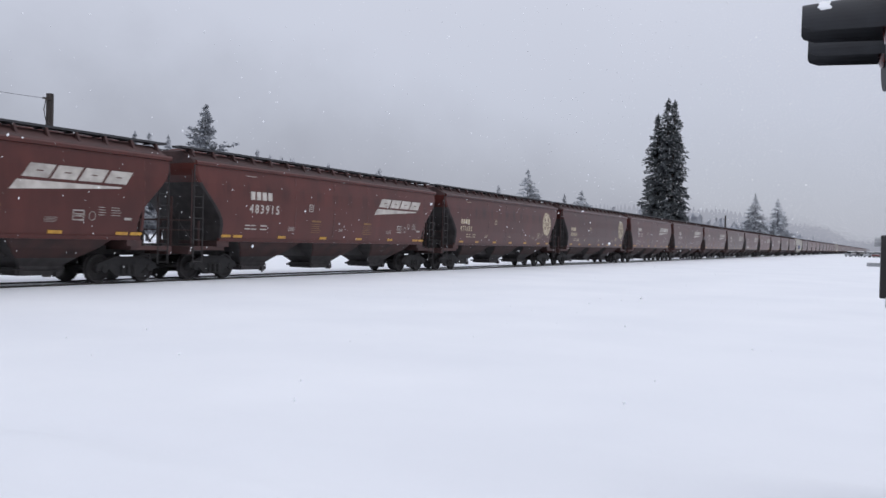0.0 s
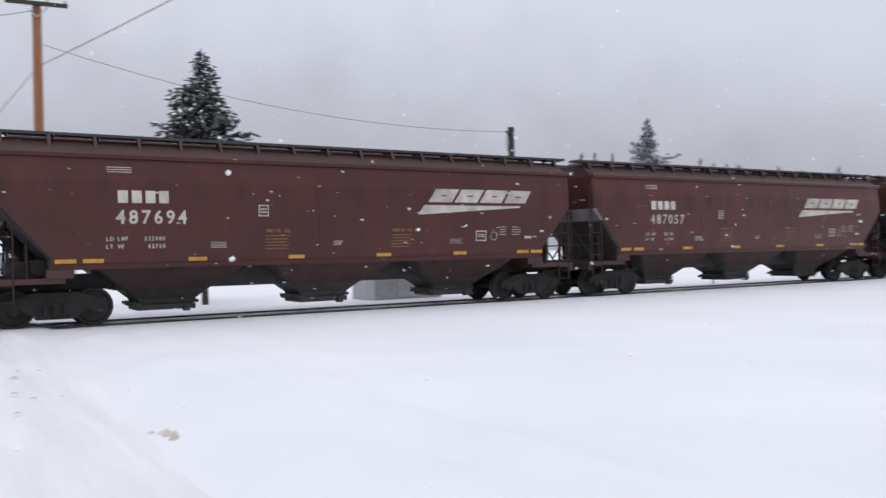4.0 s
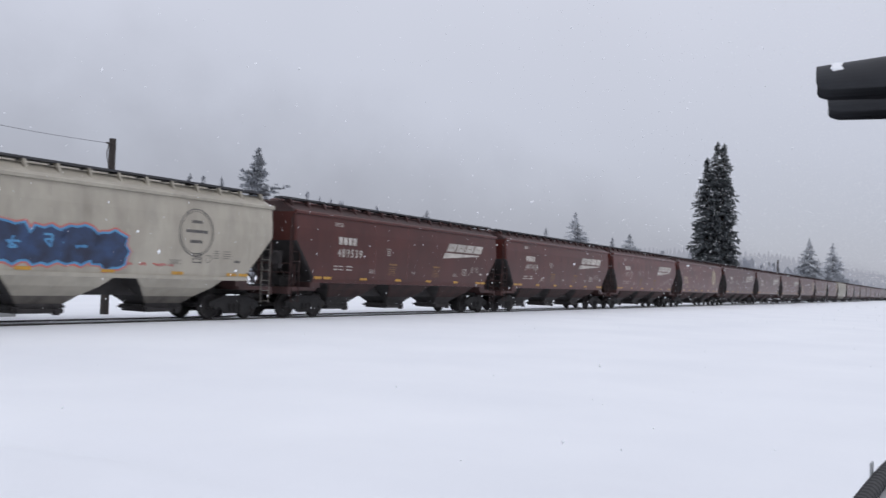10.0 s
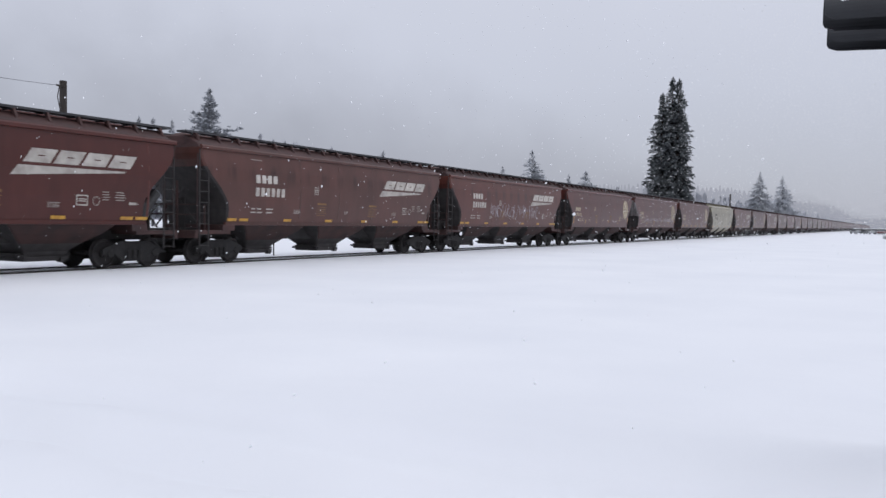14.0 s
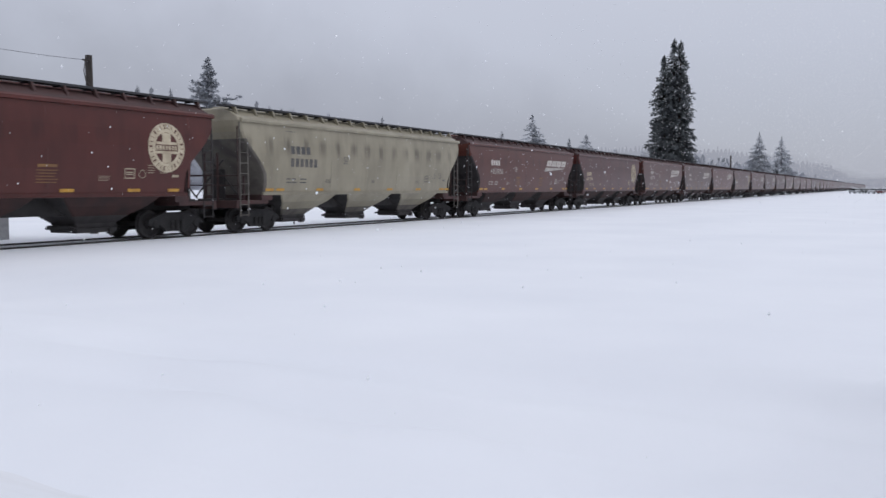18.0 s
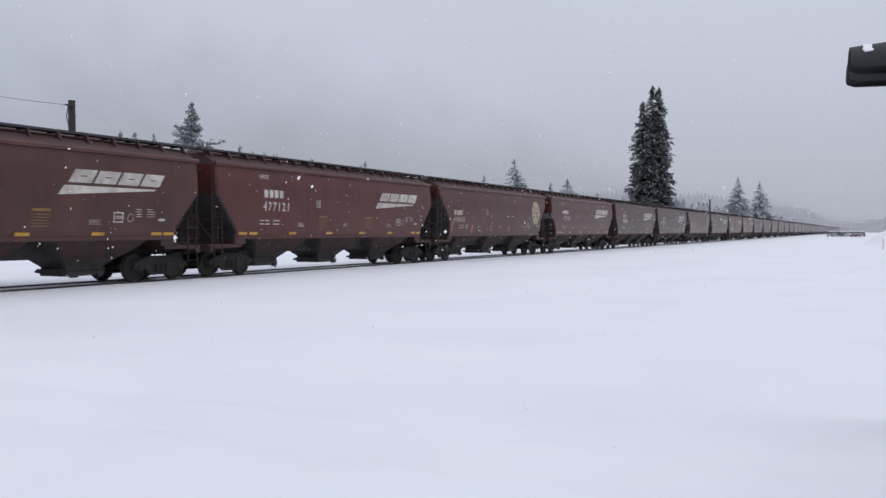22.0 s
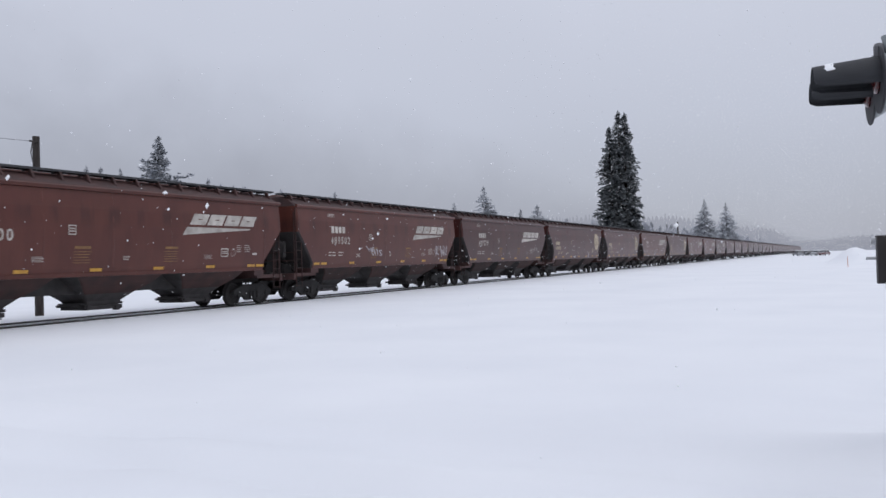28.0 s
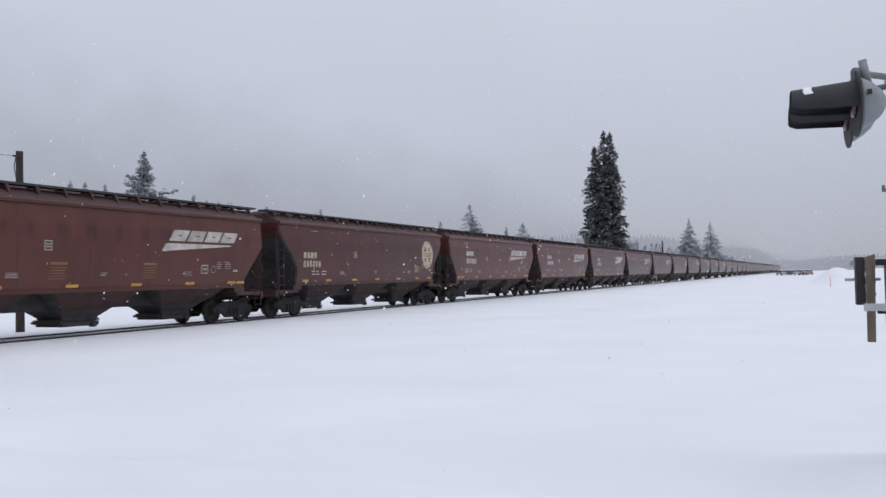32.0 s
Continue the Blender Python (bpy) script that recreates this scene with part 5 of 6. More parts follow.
def wire(a, b, sag, r, n=24):
    bm = B()
    pts = []
    for k in range(n + 1):
        s = k / n
        p = Vector(a).lerp(Vector(b), s)
        p.z -= sag * 4 * s * (1 - s)
        pts.append(p)
    cable(bm, pts, r, 5)
    thing("overhead_wire", "thin sagging overhead wire between poles", "wire", "overhead wires", bm=bm, material="wire")


def build_poles():
    build_pole(20.71, 28.13, 6.75, 0.13, "pole", "short dark timber pole behind the track with a side bracket", 0.0)
    build_pole(-9.32, 38.10, 9.54, 0.15, "pole", "dark timber utility pole behind the track")
    build_pole(-25.52, 31.92, 8.2, 0.11, "pole", "slim dark timber pole behind the track")
    build_pole(3.22, 31.08, 10.27, 0.14, "cedar", "orange cedar utility pole with a dark crossarm", 1.9, 0.06, -6)
    build_pole(-75.58, 43.87, 8.3, 0.09, "pole", "distant dark timber pole")
    build_pole(-12.21, -16.06, 11.5, 0.15, "pole", "timber utility pole beside the road")
    build_pole(15.32, -12.75, 11.0, 0.15, "pole", "timber utility pole beside the field")
    build_pole(179.20, 29.87, 8.3, 0.16, "pole", "distant dark timber pole")
    bm = B()
    box(bm, 20.2, 20.56, 27.1, 27.16, 6.5, 6.56)
    cable(bm, [(20.3, 27.1, 6.5), (20.22, 27.1, 6.1), (20.3, 27.1, 5.75), (20.47, 27.12, 5.6)], 0.02)
    thing("wire_bracket", "small iron bracket with a hanging wire loop", "bracket", bm=bm, material="pole", at=pose(0.13, 0.88, 0))
    wire((3.22, 30.94, 8.9), (20.38, 28.00, 6.53), 0.7, 0.009)
    wire((-9.32, 38.10, 9.3), (3.17, 30.98, 10), 0.35, 0.012)
    wire((-25.52, 31.92, 8), (-9.32, 38.10, 9.35), 0.45, 0.01)
    wire((-9.32, 37.99, 9.25), (-12.21, -16.06, 11.2), 0.4, 0.013)
    wire((3.27, 30.98, 8.15), (15.32, -12.75, 10.6), 0.3, 0.015)
    wire((3.12, 31.18, 8), (-3.40, 45.00, 0), 0.0, 0.012)
    wire((-9.22, 38.20, 9.2), (-4.40, 47.05, 0), 0.0, 0.012)


# ---- trees ----
def conifer(x, y, top, width, material, label, seed, bare=0.12, snow=0.0, droop=0.35, tops=1, gappy=0.15, dense=1.0, ground=None, full=1.25, fine=1.0, limbs=()):
    """A trunk with whorls of drooping boughs, each a ragged fan of needle tufts."""
    rnd = random.Random(seed)
    g = ground_z(x, y) if ground is None else ground
    h = top - g
    t = thing("conifer_tree", label, "tree", at=pose(x, y, g - 0.2))
    bm = B()
    spots = [(0.0, 0.0, h)] if tops == 1 else [(-0.2, width * 0.24, h * 0.9), (0.2, width * 0.03, h), (0.0, -width * 0.12, h * 0.985)]
    for sx, sy, sh in spots:
        tube(bm, (0.0, 0.0, 0), (sx, sy, sh * 0.55), h * 0.014, h * 0.009, 8)
        tube(bm, (sx, sy, sh * 0.55), (sx, sy, sh + 0.1), h * 0.009, 0.01, 6)
    part("trunk", bm, "bark" if material == "needle" else "bark_far", t)
    vs, fs, sv, sf = [], [], [], []

    def tuft(c, d, up, length, wide, target_v, target_f):
        side = d.cross(up)
        if side.length < 1e-4:
            side = Vector((1, 0, 0))
        side.normalize()
        i = len(target_v)
        tip = c + d * length
        target_v.extend([c - side * wide * 0.5, c + d * length * 0.5 - side * wide - up * wide * 0.3, tip, c + d * length * 0.5 + side * wide - up * wide * 0.3, c + side * wide * 0.5, c + d * length * 0.45 + up * wide * 0.45])
        target_f.extend([(i, i + 1, i + 5), (i + 1, i + 2, i + 5), (i + 2, i + 3, i + 5), (i + 3, i + 4, i + 5), (i, i + 5, i + 4)])

    rings = int((26 + h * 0.9) * dense)
    for sx, sy, sh in spots:
        for k in range(rings):
            s = k / rings
            z = sh * (bare + (1 - bare) * s)
            r = width * 0.5 * (1 - s ** full) * (0.7 + 0.3 * min(1, s * 7)) * (0.68 if tops > 1 else 1)
            n = max(4, int((7 + 6 * (1 - s)) * dense))
            for j in range(n):
                if rnd.random() < gappy:
                    continue
                a = rnd.uniform(0, math.tau)
                reach = r * rnd.choice((0.5, 0.7, 0.85, 0.95, 1.0, 1.05, 1.22)) + 0.12
                d = Vector((math.cos(a), math.sin(a), -droop * rnd.uniform(0.3, 1.3) * (1 - 0.7 * s)))
                base = Vector((sx * min(1, z / (sh * 0.5)), sy, z + rnd.uniform(-0.5, 0.5) * h / rings))
                m = int((5 if reach > width * 0.2 else 3) / fine ** 2.4)
                lift = rnd.uniform(-0.25, 0.3)
                for q in range(m):
                    u = 0.08 + 0.86 * (q + rnd.uniform(0, 0.6)) / m
                    c = base + d * reach * u + Vector((0, 0, lift * reach * u * u + rnd.uniform(-0.2, 0.2)))
                    dd = Vector((d.x * 0.8 + rnd.uniform(-0.75, 0.75), d.y * 0.8 + rnd.uniform(-0.75, 0.75), d.z + lift * 0.6 + rnd.uniform(-0.4, 0.3))).normalized()
                    ln = (reach * rnd.uniform(0.18, 0.34) + 0.14 + 0.012 * h) * fine
                    tuft(c, dd, Vector((rnd.uniform(-0.3, 0.3), rnd.uniform(-0.3, 0.3), 1)).normalized(), ln, ln * rnd.uniform(0.2, 0.36), vs, fs)
                    if snow and rnd.random() < snow:
                        tuft(c + Vector((0, 0, ln * 0.17)), dd, Vector((0, 0, 1)), ln * 0.62, ln * 0.2, sv, sf)
        tuft(Vector((sx, sy, sh - 0.4)), Vector((0.05, 0, 1)), Vector((1, 0, 0)), 0.7, 0.12, vs, fs)
    for up, way, reach in limbs:
        d = Vector((math.cos(radians(way)), math.sin(radians(way)), 0.1))
        tube_at = Vector((0, 0, h * up))
        for q in range(26):
            u = (q + rnd.random()) / 26
            c = tube_at + d * reach * u + Vector((rnd.gauss(0, 0.25), rnd.gauss(0, 0.25), rnd.gauss(0, 0.28) + 0.06 * reach * u * u))
            for _ in range(4):
                tuft(c, Vector((rnd.gauss(0, 1), rnd.gauss(0, 1), rnd.uniform(-0.2, 0.8))).normalized(), Vector((0, 0, 1)), rnd.uniform(0.5, 1.0), rnd.uniform(0.15, 0.3), vs, fs)
    me = bpy.data.meshes.new("crown")
    me.from_pydata(vs, [], fs)
    me.materials.append(M[material])
    part("crown", me, None, t)
    if sv:
        me = bpy.data.meshes.new("snow_load")
        me.from_pydata(sv, [], sf)
        me.materials.append(M["snow_far"])
        part("snow_load", me, None, t, "clumps of snow on the boughs")
    return t


def woods(name, label, spots, material, seed, kind="conifer"):
    """Far trees in one sheet of small shapes."""
    rnd = random.Random(seed)
    vs, fs = [], []
    for x, y, h, w in spots:
        g = -0.6
        if kind == "conifer":
            for _ in range(420):
                s = rnd.random() ** 1.5
                r = (w * 0.5 * (1 - s) ** 0.8 + 0.02 * h) * math.sqrt(rnd.random()) * (0.8 + 0.3 * math.sin(s * 40))
                a = rnd.uniform(0, math.tau)
                c = (x + r * math.cos(a), y + r * math.sin(a), g + h * (0.05 + 0.95 * s))
                q = h * rnd.uniform(0.012, 0.03)
                i = len(vs)
                vs.extend([(c[0] - q, c[1] - q * 0.5, c[2]), (c[0] + q, c[1] + q * 0.5, c[2] - q * 0.4), (c[0] + rnd.uniform(-q, q), c[1], c[2] + q * 1.3)])
                fs.append((i, i + 1, i + 2))
        elif kind == "round":
            # broadleaf crown as a haze of twigs, in a few uneven lobes
            lobes = [(x, y, g + h * 0.42, w * 0.42, h * 0.42)]
            for _ in range(7):
                a = rnd.uniform(0, math.tau)
                lobes.append((x + w * 0.3 * math.cos(a), y + w * 0.3 * math.sin(a), g + h * rnd.uniform(0.3, 0.8), w * rnd.uniform(0.14, 0.26), h * rnd.uniform(0.13, 0.25)))
            for lx, ly, lz, lr, lh in lobes:
                for _ in range(620 if lr > w * 0.4 else 210):
                    u, v, q = rnd.gauss(0, 1), rnd.gauss(0, 1), rnd.gauss(0, 1)
                    k = (rnd.random() ** 0.4) * rnd.uniform(0.9, 1.12) / (math.sqrt(u * u + v * v + q * q) + 1e-6)
                    c = (lx + lr * u * k, ly + lr * v * k, lz + lh * q * k)
                    if c[2] < g:
                        continue
                    s = w * rnd.uniform(0.006, 0.013)
                    i = len(vs)
                    lean = (u * k * 0.9 + rnd.uniform(-0.6, 0.6), v * k * 0.9 + rnd.uniform(-0.6, 0.6))
                    long = s * rnd.uniform(5, 11)
                    vs.extend([(c[0] - s, c[1] + s, c[2]), (c[0] + s, c[1] - s, c[2]), (c[0] + lean[0] * long, c[1] + lean[1] * long, c[2] + long)])
                    fs.append((i, i + 1, i + 2))
        else:
            # bare broadleaf: limbs that split upward, then a haze of twigs
            limbs = [((x, y, g), (x + rnd.uniform(-0.3, 0.3), y, g + h * 0.4), h * 0.013)]
            for _ in range(7):
                a, e = rnd.uniform(0, math.tau), rnd.uniform(0.3, 1.0)
                p = (x, y, g + h * rnd.uniform(0.22, 0.5))
                limbs.append((p, (p[0] + w * 0.3 * math.cos(a) * e, p[1] + w * 0.3 * math.sin(a) * e, g + h * rnd.uniform(0.65, 0.95)), h * 0.006))
            for _ in range(150):
                a, e, u = rnd.uniform(0, math.tau), math.sqrt(rnd.random()), rnd.uniform(0.12, 1.0)
                wide = w * 0.5 * math.sin(math.pi * min(1.0, 0.25 + 0.72 * u))
                q = (x + wide * e * math.cos(a), y + wide * e * math.sin(a), g + h * u * 0.95)
                limbs.append((q, (q[0] + rnd.uniform(-0.6, 0.6) * w * 0.12, q[1] + rnd.uniform(-0.6, 0.6) * w * 0.12, q[2] + h * rnd.uniform(0.05, 0.13)), h * rnd.uniform(0.003, 0.009)))
            for a, b, r in limbs:
                for ox, oy in ((r, 0), (0, r)):
                    i = len(vs)
                    vs.extend([(a[0] - ox, a[1] - oy, a[2]), (a[0] + ox, a[1] + oy, a[2]), (b[0] + ox * 0.5, b[1] + oy * 0.5, b[2]), (b[0] - ox * 0.5, b[1] - oy * 0.5, b[2])])
                    fs.append((i, i + 1, i + 2, i + 3))
    me = bpy.data.meshes.new(name)
    me.from_pydata(vs, [], fs)
    me.materials.append(M[material])
    tagged(new(name, me), label, "trees", kind="stuff")


def polar(az, dist):
    """A place by its bearing, read on a scale that runs a little wide either side of the crossing road."""
    wide = (az + 90) % 360 - 180
    slack = wide if abs(wide) < 120 else math.copysign(2 * (180 - abs(wide)), wide)
    a = radians(89.88 + wide - 0.0221 * slack)
    return 1.0226 * dist * math.cos(a), 1.0226 * dist * math.sin(a)


def beyond(az, dist):
    """A place at that bearing, at least so far off that it lies behind the track."""
    return polar(az, max(dist, 36 / abs(math.sin(radians(az)))))


def build_trees():
    conifer(127.25, 29.89, 24.2, 6.6, "needle", "tall dark twin-topped spruce dusted with snow", 1, bare=0.06, snow=0.04, tops=2, gappy=0.08, dense=1.15, full=3.0, fine=0.6)
    # the farther crowns take the needle colours that have haze mixed in
    conifer(129.03, 126.11, 29.0, 4.9, "needle_pale", "haze-tinted pine with an uneven crown and one long low limb", 2, bare=0.3, gappy=0.2, full=4.5, dense=1.0, droop=-0.25, limbs=((0.69, -46, 6.6), (0.67, -40, 4.5), (0.8, 140, 3.2), (0.75, 135, 3.6), (0.7, 140, 3.2)), fine=0.6)
    conifer(174.71, 72.31, 18.3, 12.5, "needle_pale", "haze-tinted spruce behind the track", 3, gappy=0.2, fine=0.6)
    conifer(182.95, 62.34, 14.0, 8.6, "needle_pale", "small haze-tinted spruce behind the track", 4, fine=0.6, full=1.9)
    conifer(183.48, 66.67, 13.2, 4.4, "needle_far", "thin haze-tinted spruce behind the track", 41)
    conifer(282.58, 37.84, 19.4, 12.2, "needle_pale", "pale haze-tinted spruce far along the track", 5, gappy=0.2, fine=0.6)
    conifer(324.27, 35.59, 20.2, 13.4, "needle_pale", "pale haze-tinted spruce far along the track", 6, gappy=0.2, fine=0.6)
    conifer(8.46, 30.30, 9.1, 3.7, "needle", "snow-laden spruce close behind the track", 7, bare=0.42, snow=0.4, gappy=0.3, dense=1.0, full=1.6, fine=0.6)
    conifer(-161.77, 61.33, 34.7, 13.0, "needle_far", "big haze-tinted spruce far behind the train", 8, bare=0.05, gappy=0.15, dense=1.3, full=2.3, fine=0.5, droop=0.15)
    conifer(-330.84, 65.83, 38.0, 19.2, "needle_far", "pale haze-tinted pine in the distance", 9, bare=0.15, gappy=0.25, full=1.8, fine=0.6)
    conifer(-257.73, 63.04, 24.2, 19.2, "needle_mid", "broad haze-tinted pine in the distance", 10, bare=0.05, gappy=0.1, full=1.7, fine=0.6)
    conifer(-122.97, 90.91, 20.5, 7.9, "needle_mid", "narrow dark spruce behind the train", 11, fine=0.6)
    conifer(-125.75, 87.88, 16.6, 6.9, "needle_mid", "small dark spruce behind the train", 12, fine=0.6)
    conifer(-68.14, 128.82, 23.6, 11.0, "needle_pale", "haze-tinted pine behind the wagons", 13, bare=0.2, full=3.2, fine=0.6)
    conifer(-64.30, 128.95, 22.4, 8.6, "needle_pale", "haze-tinted spruce behind the wagons", 14, fine=0.6, full=2.4)
    conifer(-34.10, 125.80, 19.7, 6.6, "needle_mid", "small haze-tinted spruce behind the wagons", 15, fine=0.6, full=2.4)
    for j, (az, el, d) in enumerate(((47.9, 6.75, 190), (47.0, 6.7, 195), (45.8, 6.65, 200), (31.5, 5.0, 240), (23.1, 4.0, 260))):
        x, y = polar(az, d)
        conifer(x, y, 1.6 + d * math.tan(radians(el)), 7.0, "needle_far", "small pale haze-tinted spruce in the distance", 60 + j)
    rnd = random.Random(21)
    spots = []
    for _ in range(330):
        az = rnd.uniform(1.2, 47) if rnd.random() < 0.55 else rnd.uniform(1.2, 14.0)
        x, y = beyond(az, rnd.uniform(420, 620))
        d = math.hypot(x, y)
        el = 2.3 * (max(0.02, az) / 9.6) ** 0.7 if az < 9.6 else 2.3 + 0.07 * (az - 9.6)
        spots.append((x, y, d * math.tan(radians(el * rnd.uniform(0.55, 1.0))) + 2, d * rnd.uniform(0.013, 0.02)))
    for _ in range(22):
        az = rnd.uniform(27.0, 42.0)
        d = rnd.uniform(430, 560)
        spots.append((*polar(az, d), d * math.tan(radians((3.9 + (az - 27) * 0.13) * rnd.uniform(0.85, 1.06))) + 2, d * rnd.uniform(0.012, 0.018)))
    woods("far_wood", "haze-tinted conifer wood along the valley", spots, "hazewood", 22)
    # the wood beyond the train: low and hazy where the track ends, higher towards the road
    spots = []
    for _ in range(120):
        az = 178.7 - 9.0 * rnd.random() ** 1.2
        x, y = beyond(az, rnd.uniform(300, 400))
        d = math.hypot(x, y)
        el = 0.85 + (178.9 - az) * 1.15 if az > 175.4 else 4.9
        h = d * math.tan(radians(el * rnd.uniform(0.66, 1.0))) + 2
        spots.append((x, y, h, h * rnd.uniform(0.5, 0.7)))
    woods("bare_wood", "haze-tinted broadleaf wood beyond the train", spots, "haze_twig", 27, "round")
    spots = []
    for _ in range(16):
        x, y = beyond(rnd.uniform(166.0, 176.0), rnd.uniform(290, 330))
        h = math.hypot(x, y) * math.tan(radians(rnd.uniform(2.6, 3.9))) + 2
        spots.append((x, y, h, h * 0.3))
    woods("far_wood", "haze-tinted conifers among the wood beyond the train", spots, "needle_far", 23)
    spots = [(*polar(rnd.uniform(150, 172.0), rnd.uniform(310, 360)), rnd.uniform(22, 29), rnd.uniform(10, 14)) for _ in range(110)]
    woods("bare_wood", "haze-tinted bare broadleaf trees beyond the train", spots, "twig_far", 24, "round")
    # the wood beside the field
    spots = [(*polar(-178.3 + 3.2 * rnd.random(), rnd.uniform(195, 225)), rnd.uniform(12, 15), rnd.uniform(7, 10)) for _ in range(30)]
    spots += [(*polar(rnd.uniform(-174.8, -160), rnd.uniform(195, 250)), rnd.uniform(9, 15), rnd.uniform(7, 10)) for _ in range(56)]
    woods("bare_wood", "dense haze-tinted trees at the edge of the field", spots, "haze_twig", 26, "round")
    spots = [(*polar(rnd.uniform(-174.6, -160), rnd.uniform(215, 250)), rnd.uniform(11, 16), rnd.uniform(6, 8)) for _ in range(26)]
    woods("bare_wood", "haze-tinted bare trees beside the snowy field", spots, "twig_far", 25, "bare")
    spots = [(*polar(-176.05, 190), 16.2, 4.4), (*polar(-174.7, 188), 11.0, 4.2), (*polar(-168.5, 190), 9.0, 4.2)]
    woods("far_wood", "haze-tinted conifers at the edge of the field", spots, "needle_mid", 28)


# ---- far hills ----
def build_hills():
    """Plain backdrop ring of hills; snowfall haze is put into its glow and fade."""
    tops = [(-180, 1.6), (-160, 2.5), (-120, 4.0), (-60, 4.0), (-20, 1.6), (-8, 0.9), (-0.3, 1.3), (3, 2.6), (9.6, 4.2), (20, 9.5), (38, 17.0), (60, 22.5), (80, 23.0), (95, 20.0), (108, 15.0), (125, 8.5), (145, 5.0), (160, 3.6), (180, 1.6)]
    bm = B()
    cols = []
    for k in range(361):
        az = -180 + k
        top = 0
        for (a0, t0), (a1, t1) in zip(tops, tops[1:]):
            if a0 <= az <= a1:
                top = t0 + (t1 - t0) * (az - a0) / (a1 - a0)
        top += 0.35 * noise.noise((az * 0.12, 0, 0)) * min(1.0, top / 3)
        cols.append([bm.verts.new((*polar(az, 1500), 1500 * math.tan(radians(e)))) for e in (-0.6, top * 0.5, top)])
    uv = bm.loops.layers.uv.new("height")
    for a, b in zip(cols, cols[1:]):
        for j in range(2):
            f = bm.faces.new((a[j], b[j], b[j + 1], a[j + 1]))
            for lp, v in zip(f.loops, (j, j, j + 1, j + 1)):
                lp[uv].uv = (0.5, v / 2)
    me = bpy.data.meshes.new("hills")
    bm.to_mesh(me)
    bm.free()
    m = bpy.data.materials.new("hills_with_haze_glow")
    m.use_nodes = True
    n, l = m.node_tree.nodes, m.node_tree.links
    n.clear()
    out = n.new("ShaderNodeOutputMaterial")
    # no lamp: an even glow carries the colour of the haze
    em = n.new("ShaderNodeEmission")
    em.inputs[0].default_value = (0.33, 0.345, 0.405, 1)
    tr = n.new("ShaderNodeBsdfTransparent")
    mx = n.new("ShaderNodeMixShader")
    uvn = n.new("ShaderNodeUVMap")
    uvn.uv_map = "height"
    sp = n.new("ShaderNodeSeparateXYZ")
    tc = n.new("ShaderNodeTexCoord")
    nz = n.new("ShaderNodeTexNoise")
    nz.inputs["Scale"].default_value = 0.006
    nz.inputs["Detail"].default_value = 6.0
    ad = n.new("ShaderNodeMath")
    ad.operation = "MULTIPLY_ADD"
    ad.inputs[1].default_value = 0.5
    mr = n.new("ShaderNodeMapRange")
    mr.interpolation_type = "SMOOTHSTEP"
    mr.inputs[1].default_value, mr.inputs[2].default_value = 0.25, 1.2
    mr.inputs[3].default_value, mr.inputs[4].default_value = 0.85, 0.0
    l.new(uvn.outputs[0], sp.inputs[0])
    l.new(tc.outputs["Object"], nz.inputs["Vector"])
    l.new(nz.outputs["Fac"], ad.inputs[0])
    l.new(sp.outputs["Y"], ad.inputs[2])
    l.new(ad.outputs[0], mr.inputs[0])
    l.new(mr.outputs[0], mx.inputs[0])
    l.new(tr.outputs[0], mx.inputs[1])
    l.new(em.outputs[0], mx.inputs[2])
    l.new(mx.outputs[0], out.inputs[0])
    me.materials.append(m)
    ob = tagged(new("backdrop", me), "wooded hills with snowfall haze put into their glow", "hills", kind="structure")
    ob.visible_shadow = False


